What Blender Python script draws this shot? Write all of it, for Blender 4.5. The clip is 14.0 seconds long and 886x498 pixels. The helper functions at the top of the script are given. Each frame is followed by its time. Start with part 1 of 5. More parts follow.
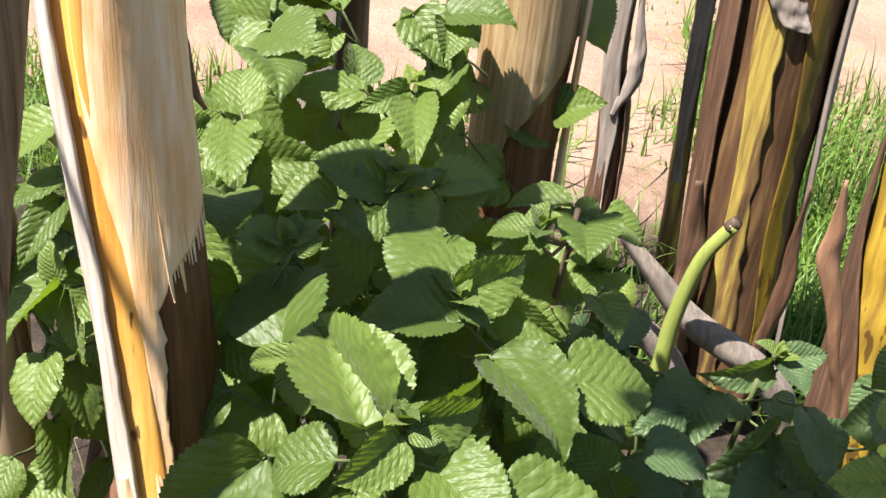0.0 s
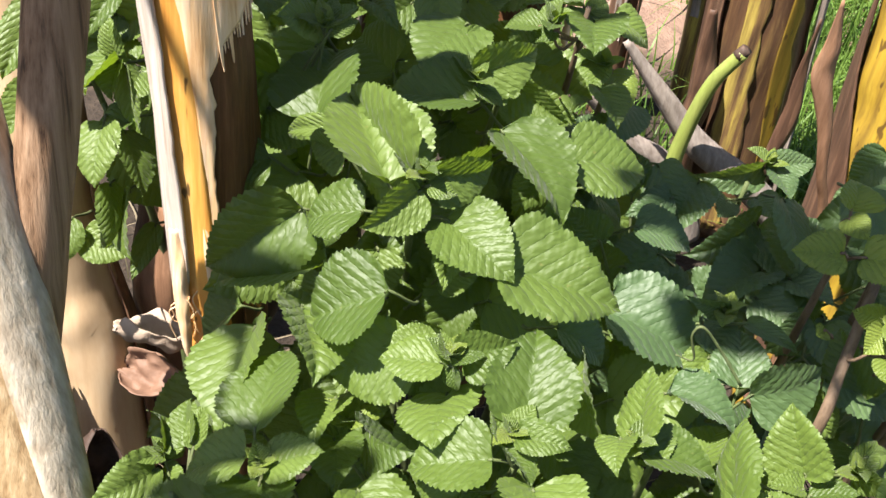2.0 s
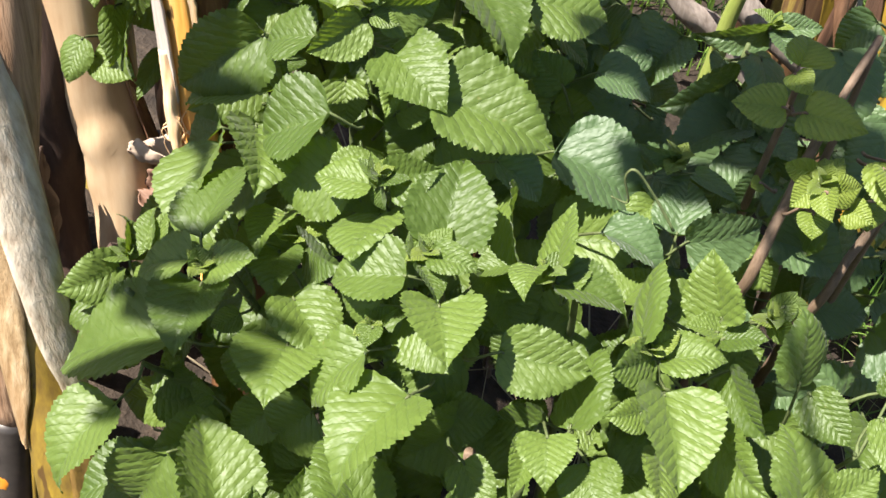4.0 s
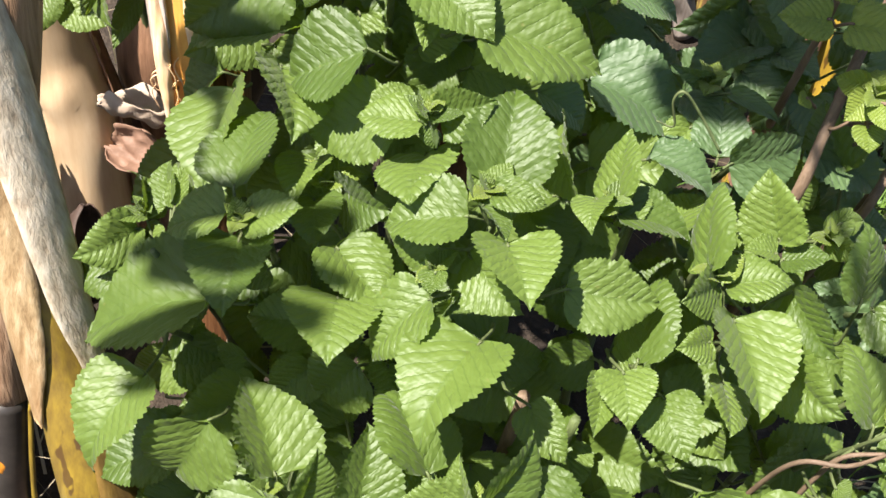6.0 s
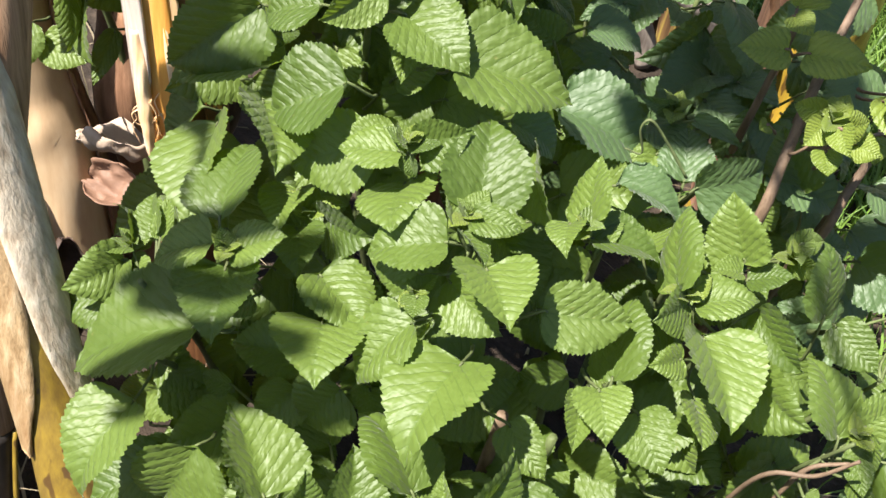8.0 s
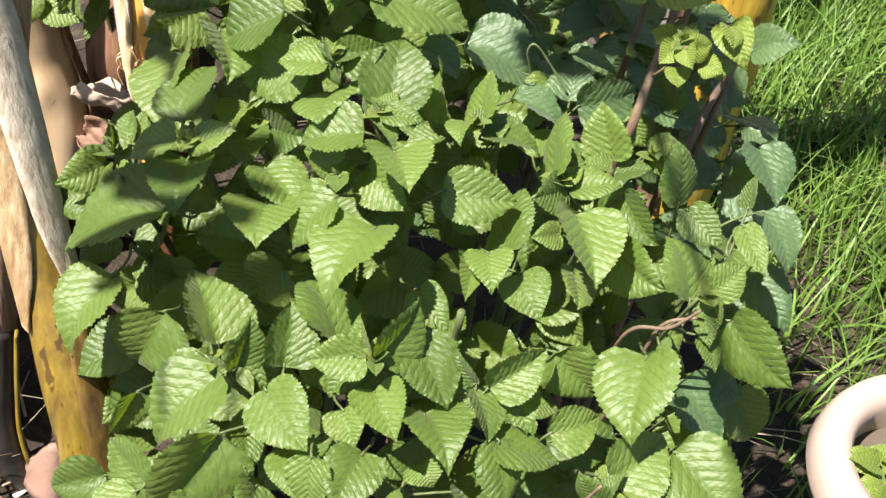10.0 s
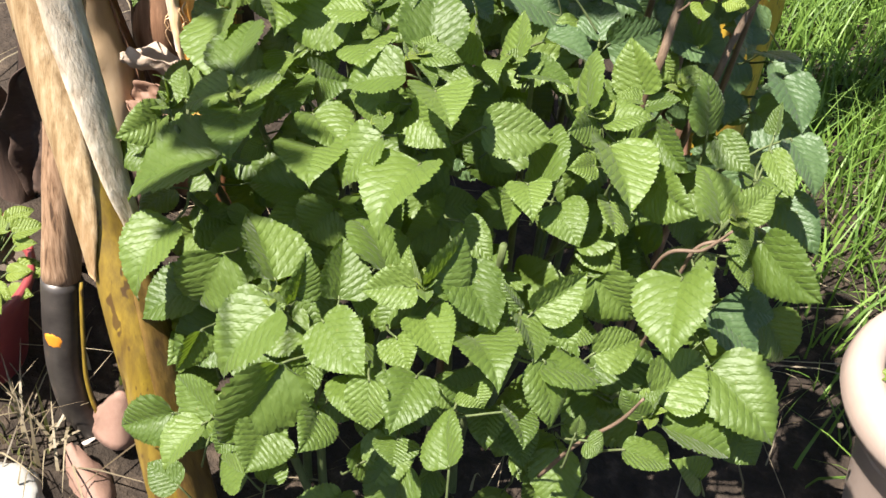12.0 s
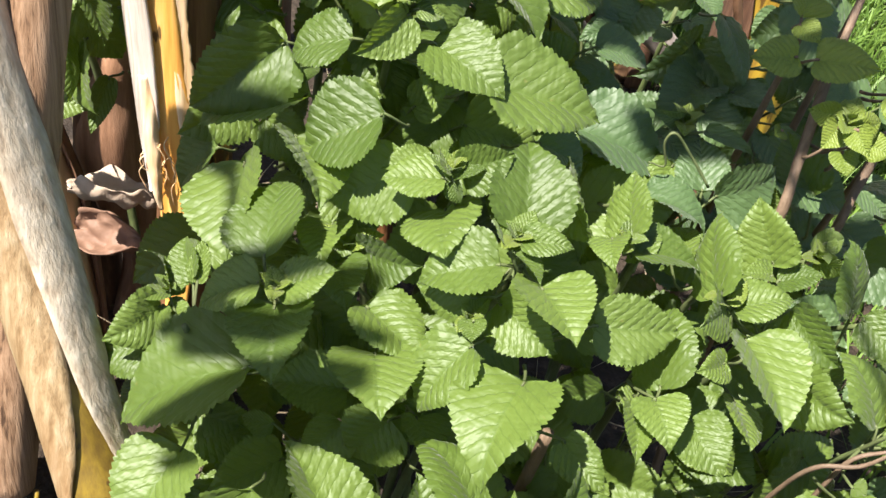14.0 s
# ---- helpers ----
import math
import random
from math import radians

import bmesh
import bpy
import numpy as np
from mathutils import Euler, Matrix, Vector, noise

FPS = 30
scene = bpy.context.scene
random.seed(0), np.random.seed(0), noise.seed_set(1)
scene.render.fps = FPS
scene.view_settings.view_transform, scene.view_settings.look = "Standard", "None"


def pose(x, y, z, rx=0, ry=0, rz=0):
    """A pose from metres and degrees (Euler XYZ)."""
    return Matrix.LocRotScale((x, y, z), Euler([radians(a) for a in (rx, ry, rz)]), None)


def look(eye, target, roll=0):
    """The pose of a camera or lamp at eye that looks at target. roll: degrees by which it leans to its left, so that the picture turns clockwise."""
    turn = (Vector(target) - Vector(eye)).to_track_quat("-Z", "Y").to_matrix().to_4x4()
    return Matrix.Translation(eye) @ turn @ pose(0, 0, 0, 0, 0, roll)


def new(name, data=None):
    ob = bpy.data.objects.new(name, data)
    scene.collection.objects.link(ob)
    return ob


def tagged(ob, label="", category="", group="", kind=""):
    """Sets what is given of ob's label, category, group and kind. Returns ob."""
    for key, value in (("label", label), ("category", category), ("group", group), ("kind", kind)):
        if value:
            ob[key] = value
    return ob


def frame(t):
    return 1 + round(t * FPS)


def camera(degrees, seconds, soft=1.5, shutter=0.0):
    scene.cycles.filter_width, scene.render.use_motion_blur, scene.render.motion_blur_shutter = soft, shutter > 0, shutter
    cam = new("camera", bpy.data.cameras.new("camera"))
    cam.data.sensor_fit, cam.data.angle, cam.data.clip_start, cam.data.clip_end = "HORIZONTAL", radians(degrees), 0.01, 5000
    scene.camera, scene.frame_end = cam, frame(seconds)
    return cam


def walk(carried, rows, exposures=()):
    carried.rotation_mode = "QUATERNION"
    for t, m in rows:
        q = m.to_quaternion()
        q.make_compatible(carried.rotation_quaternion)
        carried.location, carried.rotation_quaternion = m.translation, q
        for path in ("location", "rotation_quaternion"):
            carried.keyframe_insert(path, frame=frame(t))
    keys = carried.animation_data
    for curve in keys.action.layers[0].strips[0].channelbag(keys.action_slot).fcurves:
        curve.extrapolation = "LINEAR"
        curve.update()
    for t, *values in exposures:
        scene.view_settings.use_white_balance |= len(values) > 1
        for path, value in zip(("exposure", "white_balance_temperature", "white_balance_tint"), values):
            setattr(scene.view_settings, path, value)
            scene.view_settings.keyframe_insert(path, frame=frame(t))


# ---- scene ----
cam = camera(40.0, 14.0)
PATH = [
    (0, (-0.119, -0.475, 1.33), (-0.142, 1.183, 0.212), 6.8),
    (0.5, (-0.124, -0.561, 1.359), (-0.104, 1.044, 0.165), 7.8),
    (1, (-0.133, -0.595, 1.365), (-0.097, 0.977, 0.129), 8.4),
    (1.5, (-0.134, -0.599, 1.352), (-0.11, 0.944, 0.08), 9.0),
    (2, (-0.108, -0.594, 1.351), (-0.127, 0.913, 0.037), 9.1),
    (2.5, (-0.041, -0.602, 1.366), (-0.123, 0.86, 0.004), 9.0),
    (3, (0.007, -0.617, 1.376), (-0.141, 0.803, -0.025), 8.7),
    (3.5, (0.048, -0.626, 1.376), (-0.153, 0.741, -0.07), 8.0),
    (6, (-0.086, -0.62, 1.324), (-0.054, 0.678, -0.197), 11.3),
    (6.5, (-0.103, -0.63, 1.319), (-0.035, 0.679, -0.192), 11.9),
    (7, (-0.109, -0.635, 1.331), (-0.034, 0.687, -0.169), 11.9),
    (9.5, (-0.035, -0.758, 1.372), (0.063, 0.627, -0.067), 12.2),
    (10, (-0.011, -0.883, 1.409), (0.054, 0.526, -0.009), 10.9),
    (10.5, (-0.016, -0.946, 1.426), (0.014, 0.477, 0.021), 9.4),
    (11, (-0.014, -0.96, 1.435), (-0.013, 0.463, 0.03), 8.0),
    (11.5, (-0.009, -0.958, 1.431), (-0.012, 0.45, 0.011), 7.3),
    (12, (-0.018, -0.954, 1.423), (0.001, 0.423, -0.027), 7.4),
    (12.5, (-0.063, -0.859, 1.375), (0.017, 0.481, -0.108), 8.9),
    (13, (-0.161, -0.717, 1.326), (-0.004, 0.601, -0.17), 10.8),
    (13.5, (-0.205, -0.67, 1.313), (0.017, 0.66, -0.165), 12.4),
    (14, (-0.205, -0.656, 1.333), (0.037, 0.725, -0.093), 12.6),
]
walk(cam, [(t, look(eye, target, roll)) for t, eye, target, roll in PATH])

# ---- sky and sun ----
SUN_ELEV, SUN_FROM = 63.0, 239.0   # degrees above the ground; compass bearing the sun stands at (0 = +y, 90 = +x)
world = bpy.data.worlds.new("sky")
scene.world = world
world.use_nodes = True
sky = world.node_tree.nodes.new("ShaderNodeTexSky")
sky.sky_type, sky.sun_disc = "NISHITA", False
sky.sun_elevation, sky.sun_rotation = radians(SUN_ELEV), radians(SUN_FROM)
world.node_tree.links.new(sky.outputs["Color"], world.node_tree.nodes["Background"].inputs["Color"])
world.node_tree.nodes["Background"].inputs["Strength"].default_value = 0.05
sun_data = bpy.data.lights.new("sun", "SUN")
sun_data.energy, sun_data.angle, sun_data.color = 5.0, radians(0.53), (1.0, 0.955, 0.88)
sun = new("sun", sun_data)
toward = Vector((math.sin(radians(SUN_FROM)) * math.cos(radians(SUN_ELEV)), math.cos(radians(SUN_FROM)) * math.cos(radians(SUN_ELEV)), math.sin(radians(SUN_ELEV))))
sun.rotation_euler = toward.to_track_quat("Z", "Y").to_euler()
scene.view_settings.exposure = 2.12


# ---- materials ----
class Nodes:
    """A small builder for one node material."""

    def __init__(self, name, rough=0.6, spec=0.4):
        self.m = bpy.data.materials.new(name)
        self.m.use_nodes = True
        self.t = self.m.node_tree
        self.bsdf = self.t.nodes["Principled BSDF"]
        self.bsdf.inputs["Roughness"].default_value = rough
        self.bsdf.inputs["Specular IOR Level"].default_value = spec
        self.out = self.t.nodes["Material Output"]

    def add(self, kind, **values):
        n = self.t.nodes.new(kind)
        for key, value in values.items():
            n.inputs[key.replace("_", " ")].default_value = value
        return n

    def link(self, a, b):
        self.t.links.new(a, b)

    def coord(self, kind="Object", scale=(1, 1, 1)):
        c = self.t.nodes.new("ShaderNodeTexCoord")
        m = self.t.nodes.new("ShaderNodeMapping")
        m.inputs["Scale"].default_value = scale
        self.link(c.outputs[kind], m.inputs["Vector"])
        return m.outputs["Vector"]

    def noise(self, vec, scale, detail=4.0, rough=0.6):
        n = self.add("ShaderNodeTexNoise", Scale=scale, Detail=detail, Roughness=rough)
        self.link(vec, n.inputs["Vector"])
        return n.outputs["Fac"]

    def ramp(self, fac, *stops):
        r = self.t.nodes.new("ShaderNodeValToRGB")
        e = r.color_ramp.elements
        while len(e) < len(stops):
            e.new(0.5)
        for item, (at, colour) in zip(e, stops):
            item.position = at
            item.color = (*colour, 1) if len(colour) == 3 else colour
        self.link(fac, r.inputs["Fac"])
        return r.outputs["Color"]

    def mix(self, fac, a, b, how="MIX"):
        m = self.t.nodes.new("ShaderNodeMix")
        m.data_type, m.blend_type = "RGBA", how
        for sock, value in ((m.inputs[0], fac), (m.inputs[6], a), (m.inputs[7], b)):
            if isinstance(value, (int, float)):
                sock.default_value = value
            elif isinstance(value, tuple):
                sock.default_value = (*value, 1)
            else:
                self.link(value, sock)
        return m.outputs[2]

    def math(self, how, a, b=0.0):
        m = self.t.nodes.new("ShaderNodeMath")
        m.operation = how
        for sock, value in ((m.inputs[0], a), (m.inputs[1], b)):
            if isinstance(value, (int, float)):
                sock.default_value = value
            else:
                self.link(value, sock)
        return m.outputs[0]

    def random(self):
        return self.t.nodes.new("ShaderNodeObjectInfo").outputs["Random"]

    def bump(self, height, strength, distance):
        b = self.add("ShaderNodeBump", Strength=strength, Distance=distance)
        self.link(height, b.inputs["Height"])
        self.link(b.outputs["Normal"], self.bsdf.inputs["Normal"])
        return b

    def colour(self, c):
        if isinstance(c, tuple):
            self.bsdf.inputs["Base Color"].default_value = (*c, 1)
        else:
            self.link(c, self.bsdf.inputs["Base Color"])
        return self


def leaf_material(name, dark, light, vein, through_amount=0.5):
    n = Nodes(name, 0.52, 0.46)
    uv = n.t.nodes.new("ShaderNodeUVMap").outputs["UV"]
    split = n.t.nodes.new("ShaderNodeSeparateXYZ")
    n.link(uv, split.inputs[0])
    u, s = split.outputs[0], split.outputs[1]
    off = n.math("ABSOLUTE", n.math("SUBTRACT", u, 0.5))
    mid = n.math("LESS_THAN", off, 0.013)
    # side veins run outward and towards the tip
    wander = n.math("MULTIPLY", n.noise(uv, 6.0, 2.0), 0.5)
    run = n.math("ADD", n.math("SUBTRACT", n.math("MULTIPLY", s, 8.5), n.math("MULTIPLY", off, 7.0)), wander)
    wave = n.math("ABSOLUTE", n.math("SUBTRACT", n.math("FRACT", run), 0.5))
    side = n.math("LESS_THAN", wave, 0.045)
    lines = n.math("MAXIMUM", mid, side)
    # net of small cells between the side veins
    grid = n.t.nodes.new("ShaderNodeCombineXYZ")
    n.link(n.math("MULTIPLY", u, 17.0), grid.inputs[0])
    n.link(n.math("MULTIPLY", run, 2.2), grid.inputs[1])
    vor = n.add("ShaderNodeTexVoronoi", Scale=1.0)
    vor.feature = "SMOOTH_F1"
    n.link(grid.outputs[0], vor.inputs["Vector"])
    cell = n.math("SUBTRACT", 1.0, vor.outputs["Distance"])
    pillow = n.math("POWER", n.math("MULTIPLY", wave, 2.0), 0.6)
    patch = n.noise(n.coord("Object", (1, 1, 1)), 3.0, 3.0)
    tone = n.mix(n.math("ADD", n.math("MULTIPLY", n.random(), 0.6), n.math("MULTIPLY", patch, 0.4)), dark, light)
    tone = n.mix(n.math("MULTIPLY", n.math("SUBTRACT", 1.0, cell), 0.12), tone, vein)
    tone = n.mix(n.math("MULTIPLY", lines, 0.5), tone, vein)
    # a little browning in spots
    spot = n.ramp(n.noise(n.coord("Object", (1, 1, 1)), 9.0, 2.0), (0.70, (0, 0, 0)), (0.76, (1, 1, 1)))
    tone = n.mix(n.math("MULTIPLY", spot, 0.25), tone, (0.20, 0.16, 0.05))
    n.colour(tone)
    height = n.math("SUBTRACT", n.math("ADD", n.math("MULTIPLY", cell, 0.9), n.math("MULTIPLY", pillow, 0.65)), n.math("MULTIPLY", lines, 0.3))
    b = n.bump(height, 0.6, 0.0018)
    n.bsdf.inputs["Sheen Weight"].default_value = 0.08
    n.bsdf.inputs["Sheen Roughness"].default_value = 0.4
    tr = n.add("ShaderNodeBsdfTranslucent")
    warm = n.mix(0.65, tone, (0.20, 0.30, 0.008))
    n.link(warm, tr.inputs["Color"])
    n.link(b.outputs["Normal"], tr.inputs["Normal"])
    mixer = n.t.nodes.new("ShaderNodeMixShader")
    mixer.inputs[0].default_value = through_amount
    n.link(n.bsdf.outputs[0], mixer.inputs[1])
    n.link(tr.outputs[0], mixer.inputs[2])
    n.link(mixer.outputs[0], n.out.inputs["Surface"])
    return n.m


def fibre_material(name, stops, stretch=(60, 60, 4), rough=0.65, blotch=None, bump=0.5, spec=0.3, stain=(0.05, 0.035, 0.025), stain_amount=0.55):
    """Streaks along z, as in dry sheaths, wood and stems."""
    n = Nodes(name, rough, spec)
    vec = n.coord("Object", stretch)
    grain = n.noise(vec, 1.6, 6.0, 0.65)
    colour = n.ramp(grain, *stops)
    big = n.noise(n.coord("Object", (9, 9, 5)), 1.0, 3.0)
    colour = n.mix(n.math("MULTIPLY", big, 0.6), colour, n.mix(stain_amount, colour, stain))
    patch = n.ramp(n.noise(n.coord("Object", (22, 22, 7)), 1.0, 5.0), (0.48, (0, 0, 0)), (0.66, (1, 1, 1)))
    colour = n.mix(n.math("MULTIPLY", patch, 0.5), colour, n.mix(stain_amount, colour, stain))
    if blotch:
        spots = n.ramp(n.noise(n.coord("Object", (62, 62, 20)), 1.0, 2.0), (0.60, (0, 0, 0)), (0.63, (1, 1, 1)))
        colour = n.mix(n.math("MULTIPLY", spots, 0.85), colour, blotch)
    n.colour(colour)
    n.bump(grain, bump, 0.003)
    return n.m


LEAF = leaf_material("nettle leaf green", (0.030, 0.057, 0.005), (0.122, 0.172, 0.032), (0.070, 0.112, 0.018), 0.38)
# darker, greyer copy of the leaf green: the shade behind the clump is in its colour
LEAF_SHADED = leaf_material("nettle leaf coloured as in shade", (0.040, 0.074, 0.024), (0.074, 0.118, 0.042), (0.05, 0.085, 0.03), 0.3)
LEAF_LIME = leaf_material("lime young leaf", (0.105, 0.145, 0.018), (0.18, 0.225, 0.036), (0.10, 0.15, 0.03), 0.42)
STEM = fibre_material("green plant stem", ((0.3, (0.05, 0.07, 0.02)), (0.7, (0.10, 0.13, 0.045))), (90, 90, 20))
WOODY = fibre_material("woody twig bark", ((0.3, (0.08, 0.05, 0.03)), (0.7, (0.18, 0.12, 0.08))), (120, 120, 18))
CREAM = fibre_material("dry cream banana sheath", ((0.30, (0.44, 0.27, 0.12)), (0.45, (0.68, 0.50, 0.30)), (0.66, (0.80, 0.70, 0.54))), (55, 55, 3), 0.5, stain=(0.50, 0.19, 0.03), stain_amount=0.9)
WHITE = fibre_material("bleached white sheath", ((0.32, (0.28, 0.21, 0.16)), (0.5, (0.48, 0.41, 0.36)), (0.68, (0.60, 0.54, 0.50))), (70, 70, 3), 0.6, stain=(0.22, 0.17, 0.13), stain_amount=0.6)
ORANGE = fibre_material("orange living banana sheath", ((0.30, (0.58, 0.24, 0.04)), (0.52, (0.78, 0.40, 0.09)), (0.72, (0.84, 0.57, 0.22))), (60, 60, 2.5), 0.4, (0.035, 0.014, 0.008), 0.3, 0.5, stain=(0.30, 0.10, 0.02))
BROWN = fibre_material("dark brown banana sheath", ((0.32, (0.060, 0.021, 0.007)), (0.5, (0.130, 0.052, 0.018)), (0.70, (0.25, 0.12, 0.05))), (70, 70, 3), 0.5)
UMBER = fibre_material("umber dry banana sheath", ((0.28, (0.030, 0.014, 0.009)), (0.5, (0.080, 0.038, 0.022)), (0.72, (0.17, 0.09, 0.052))), (70, 70, 4), 0.6)
ROTTEN = fibre_material("dark rotten banana sheath", ((0.25, (0.018, 0.010, 0.008)), (0.6, (0.050, 0.028, 0.020)), (0.85, (0.14, 0.085, 0.06))), (70, 70, 5), 0.7)
YELLOW = fibre_material("yellow green banana stem", ((0.25, (0.16, 0.085, 0.015)), (0.5, (0.38, 0.24, 0.025)), (0.8, (0.55, 0.38, 0.045))), (45, 45, 2.2), 0.35, (0.07, 0.035, 0.012), 0.25, 0.5)
OLIVE = fibre_material("olive yellow banana stem", ((0.25, (0.065, 0.034, 0.008)), (0.5, (0.165, 0.105, 0.012)), (0.8, (0.31, 0.21, 0.022))), (45, 45, 2.2), 0.35, (0.05, 0.025, 0.010), 0.25, 0.5)
BARK = fibre_material("dark brown old banana sheath", ((0.28, (0.035, 0.017, 0.010)), (0.5, (0.085, 0.042, 0.020)), (0.72, (0.20, 0.12, 0.045))), (50, 50, 3), 0.5)
SHADED_BROWN = fibre_material("brown banana sheath darkened for shade", ((0.28, (0.055, 0.028, 0.008)), (0.5, (0.12, 0.068, 0.014)), (0.72, (0.20, 0.12, 0.025))), (50, 50, 3), 0.45)
STREAK = fibre_material("yellow and brown streaked stem", ((0.34, (0.050, 0.026, 0.014)), (0.46, (0.15, 0.085, 0.035)), (0.60, (0.38, 0.28, 0.06)), (0.8, (0.50, 0.38, 0.11))), (38, 38, 2.2), 0.45)
TAN = fibre_material("tan banana sheath", ((0.30, (0.15, 0.095, 0.045)), (0.5, (0.30, 0.215, 0.118)), (0.70, (0.42, 0.335, 0.215))), (75, 75, 2.5), 0.5, None, 0.8, stain=(0.15, 0.07, 0.025), stain_amount=0.8)
SMOOTH_TAN = fibre_material("smooth pale tan banana sheath", ((0.25, (0.34, 0.225, 0.125)), (0.5, (0.47, 0.335, 0.205)), (0.75, (0.55, 0.42, 0.28))), (26, 26, 2), 0.5, None, 0.15, stain=(0.22, 0.11, 0.045), stain_amount=0.6)
PALE = fibre_material("weathered pale sheath", ((0.30, (0.22, 0.16, 0.105)), (0.48, (0.40, 0.335, 0.25)), (0.68, (0.54, 0.47, 0.38))), (70, 70, 3), 0.65, None, 0.8, stain=(0.17, 0.12, 0.08), stain_amount=0.8)
GREY = fibre_material("grey dry banana leaf", ((0.25, (0.13, 0.10, 0.085)), (0.6, (0.27, 0.225, 0.195)), (0.85, (0.40, 0.35, 0.31))), (80, 80, 6), 0.7)
RUST = fibre_material("rusty dry leaf", ((0.25, (0.13, 0.06, 0.03)), (0.6, (0.27, 0.14, 0.08)), (0.85, (0.42, 0.27, 0.17))), (70, 70, 8), 0.65)
WOOD = fibre_material("weathered wooden handle", ((0.34, (0.035, 0.018, 0.010)), (0.44, (0.17, 0.098, 0.055)), (0.60, (0.27, 0.170, 0.105)), (0.85, (0.38, 0.26, 0.17))), (110, 110, 2.5), 0.65, None, 1.0, stain=(0.20, 0.11, 0.06), stain_amount=0.4)


def rig_metal():
    n = Nodes("worn black painted iron", 0.42, 0.5)
    wear = n.noise(n.coord("Object", (20, 20, 20)), 1.0, 6.0)
    n.colour(n.ramp(wear, (0.35, (0.022, 0.018, 0.016)), (0.6, (0.055, 0.046, 0.040)), (0.8, (0.15, 0.10, 0.065))))
    n.bsdf.inputs["Metallic"].default_value = 0.35
    n.bump(wear, 0.3, 0.002)
    return n.m


def plain(name, base, second, scale=14.0, rough=0.6, bump=0.2, spec=0.4, distance=0.003):
    n = Nodes(name, rough, spec)
    a = n.noise(n.coord("Object"), scale, 6.0)
    b = n.noise(n.coord("Object"), scale * 7.0, 3.0)
    n.colour(n.mix(n.math("MULTIPLY", n.math("ADD", a, b), 0.5), base, second))
    n.bump(n.math("ADD", a, n.math("MULTIPLY", b, 0.4)), bump, distance)
    return n.m


IRON = rig_metal()
ORANGE_PAINT = plain("orange paint", (0.42, 0.13, 0.008), (0.55, 0.22, 0.02), 60, 0.5)
CREAM_CLAY = plain("cream painted clay", (0.23, 0.165, 0.135), (0.32, 0.25, 0.21), 7, 0.5, 0.12)
RED_PLASTIC = plain("maroon plastic", (0.14, 0.02, 0.024), (0.20, 0.04, 0.04), 8, 0.4, 0.05, 0.5)
SHARD = plain("pink fired clay", (0.13, 0.066, 0.046), (0.21, 0.128, 0.094), 22, 0.75, 0.3)
STONE = plain("pale stone", (0.20, 0.185, 0.165), (0.30, 0.285, 0.26), 16, 0.8, 0.5)
DRY = plain("dry papery leaf", (0.20, 0.14, 0.10), (0.36, 0.28, 0.215), 26, 0.7, 0.5)
DRY_BROWN = plain("brown papery leaf", (0.07, 0.036, 0.022), (0.19, 0.105, 0.068), 26, 0.7, 0.5)
POTTING = plain("dark potting soil", (0.035, 0.026, 0.02), (0.09, 0.065, 0.045), 40, 0.9, 0.8)


def ground_material():
    n = Nodes("earth, litter darkened for shade near and bare sand beyond", 0.9, 0.2)
    pos = n.coord("Object")
    split = n.t.nodes.new("ShaderNodeSeparateXYZ")
    n.link(pos, split.inputs[0])
    fine, mid, grit = n.noise(pos, 30, 6.0), n.noise(pos, 4.0, 5.0), n.noise(pos, 120, 3.0)
    # brown litter, its colour lowered further to hold the shade under the clump
    litter = n.ramp(fine, (0.3, (0.010, 0.007, 0.005)), (0.55, (0.024, 0.017, 0.012)), (0.75, (0.065, 0.046, 0.032)))
    sand = n.ramp(n.math("ADD", n.math("MULTIPLY", mid, 0.7), n.math("MULTIPLY", grit, 0.3)), (0.3, (0.16, 0.092, 0.066)), (0.55, (0.225, 0.145, 0.108)), (0.75, (0.265, 0.185, 0.145)))
    edge = n.math("ADD", split.outputs[1], n.math("MULTIPLY", mid, 0.9))
    side = n.ramp(n.math("MULTIPLY", edge, 0.2), (0.40, (0, 0, 0)), (0.47, (1, 1, 1)))
    broad = n.ramp(n.noise(pos, 0.9, 4.0), (0.42, (0, 0, 0)), (0.62, (1, 1, 1)))
    litter = n.mix(n.math("MULTIPLY", broad, 0.45), litter, n.mix(0.5, litter, (0.06, 0.042, 0.03)))
    n.colour(n.mix(side, litter, sand))
    n.bump(n.math("ADD", fine, n.math("MULTIPLY", grit, 0.4)), 0.8, 0.012)
    return n.m


def grass_material(name, a, b):
    n = Nodes(name, 0.5, 0.35)
    isl = n.t.nodes.new("ShaderNodeNewGeometry").outputs["Random Per Island"]
    tone = n.mix(isl, a, b)
    n.colour(tone)
    tr = n.add("ShaderNodeBsdfTranslucent")
    n.link(n.mix(0.4, tone, (0.25, 0.38, 0.03)), tr.inputs["Color"])
    mixer = n.t.nodes.new("ShaderNodeMixShader")
    mixer.inputs[0].default_value = 0.35
    n.link(n.bsdf.outputs[0], mixer.inputs[1])
    n.link(tr.outputs[0], mixer.inputs[2])
    n.link(mixer.outputs[0], n.out.inputs["Surface"])
    return n.m


GROUND = ground_material()
GRASS = grass_material("grass blade", (0.05, 0.10, 0.015), (0.14, 0.22, 0.04))
STRAW = grass_material("dry straw", (0.09, 0.065, 0.04), (0.26, 0.21, 0.14))


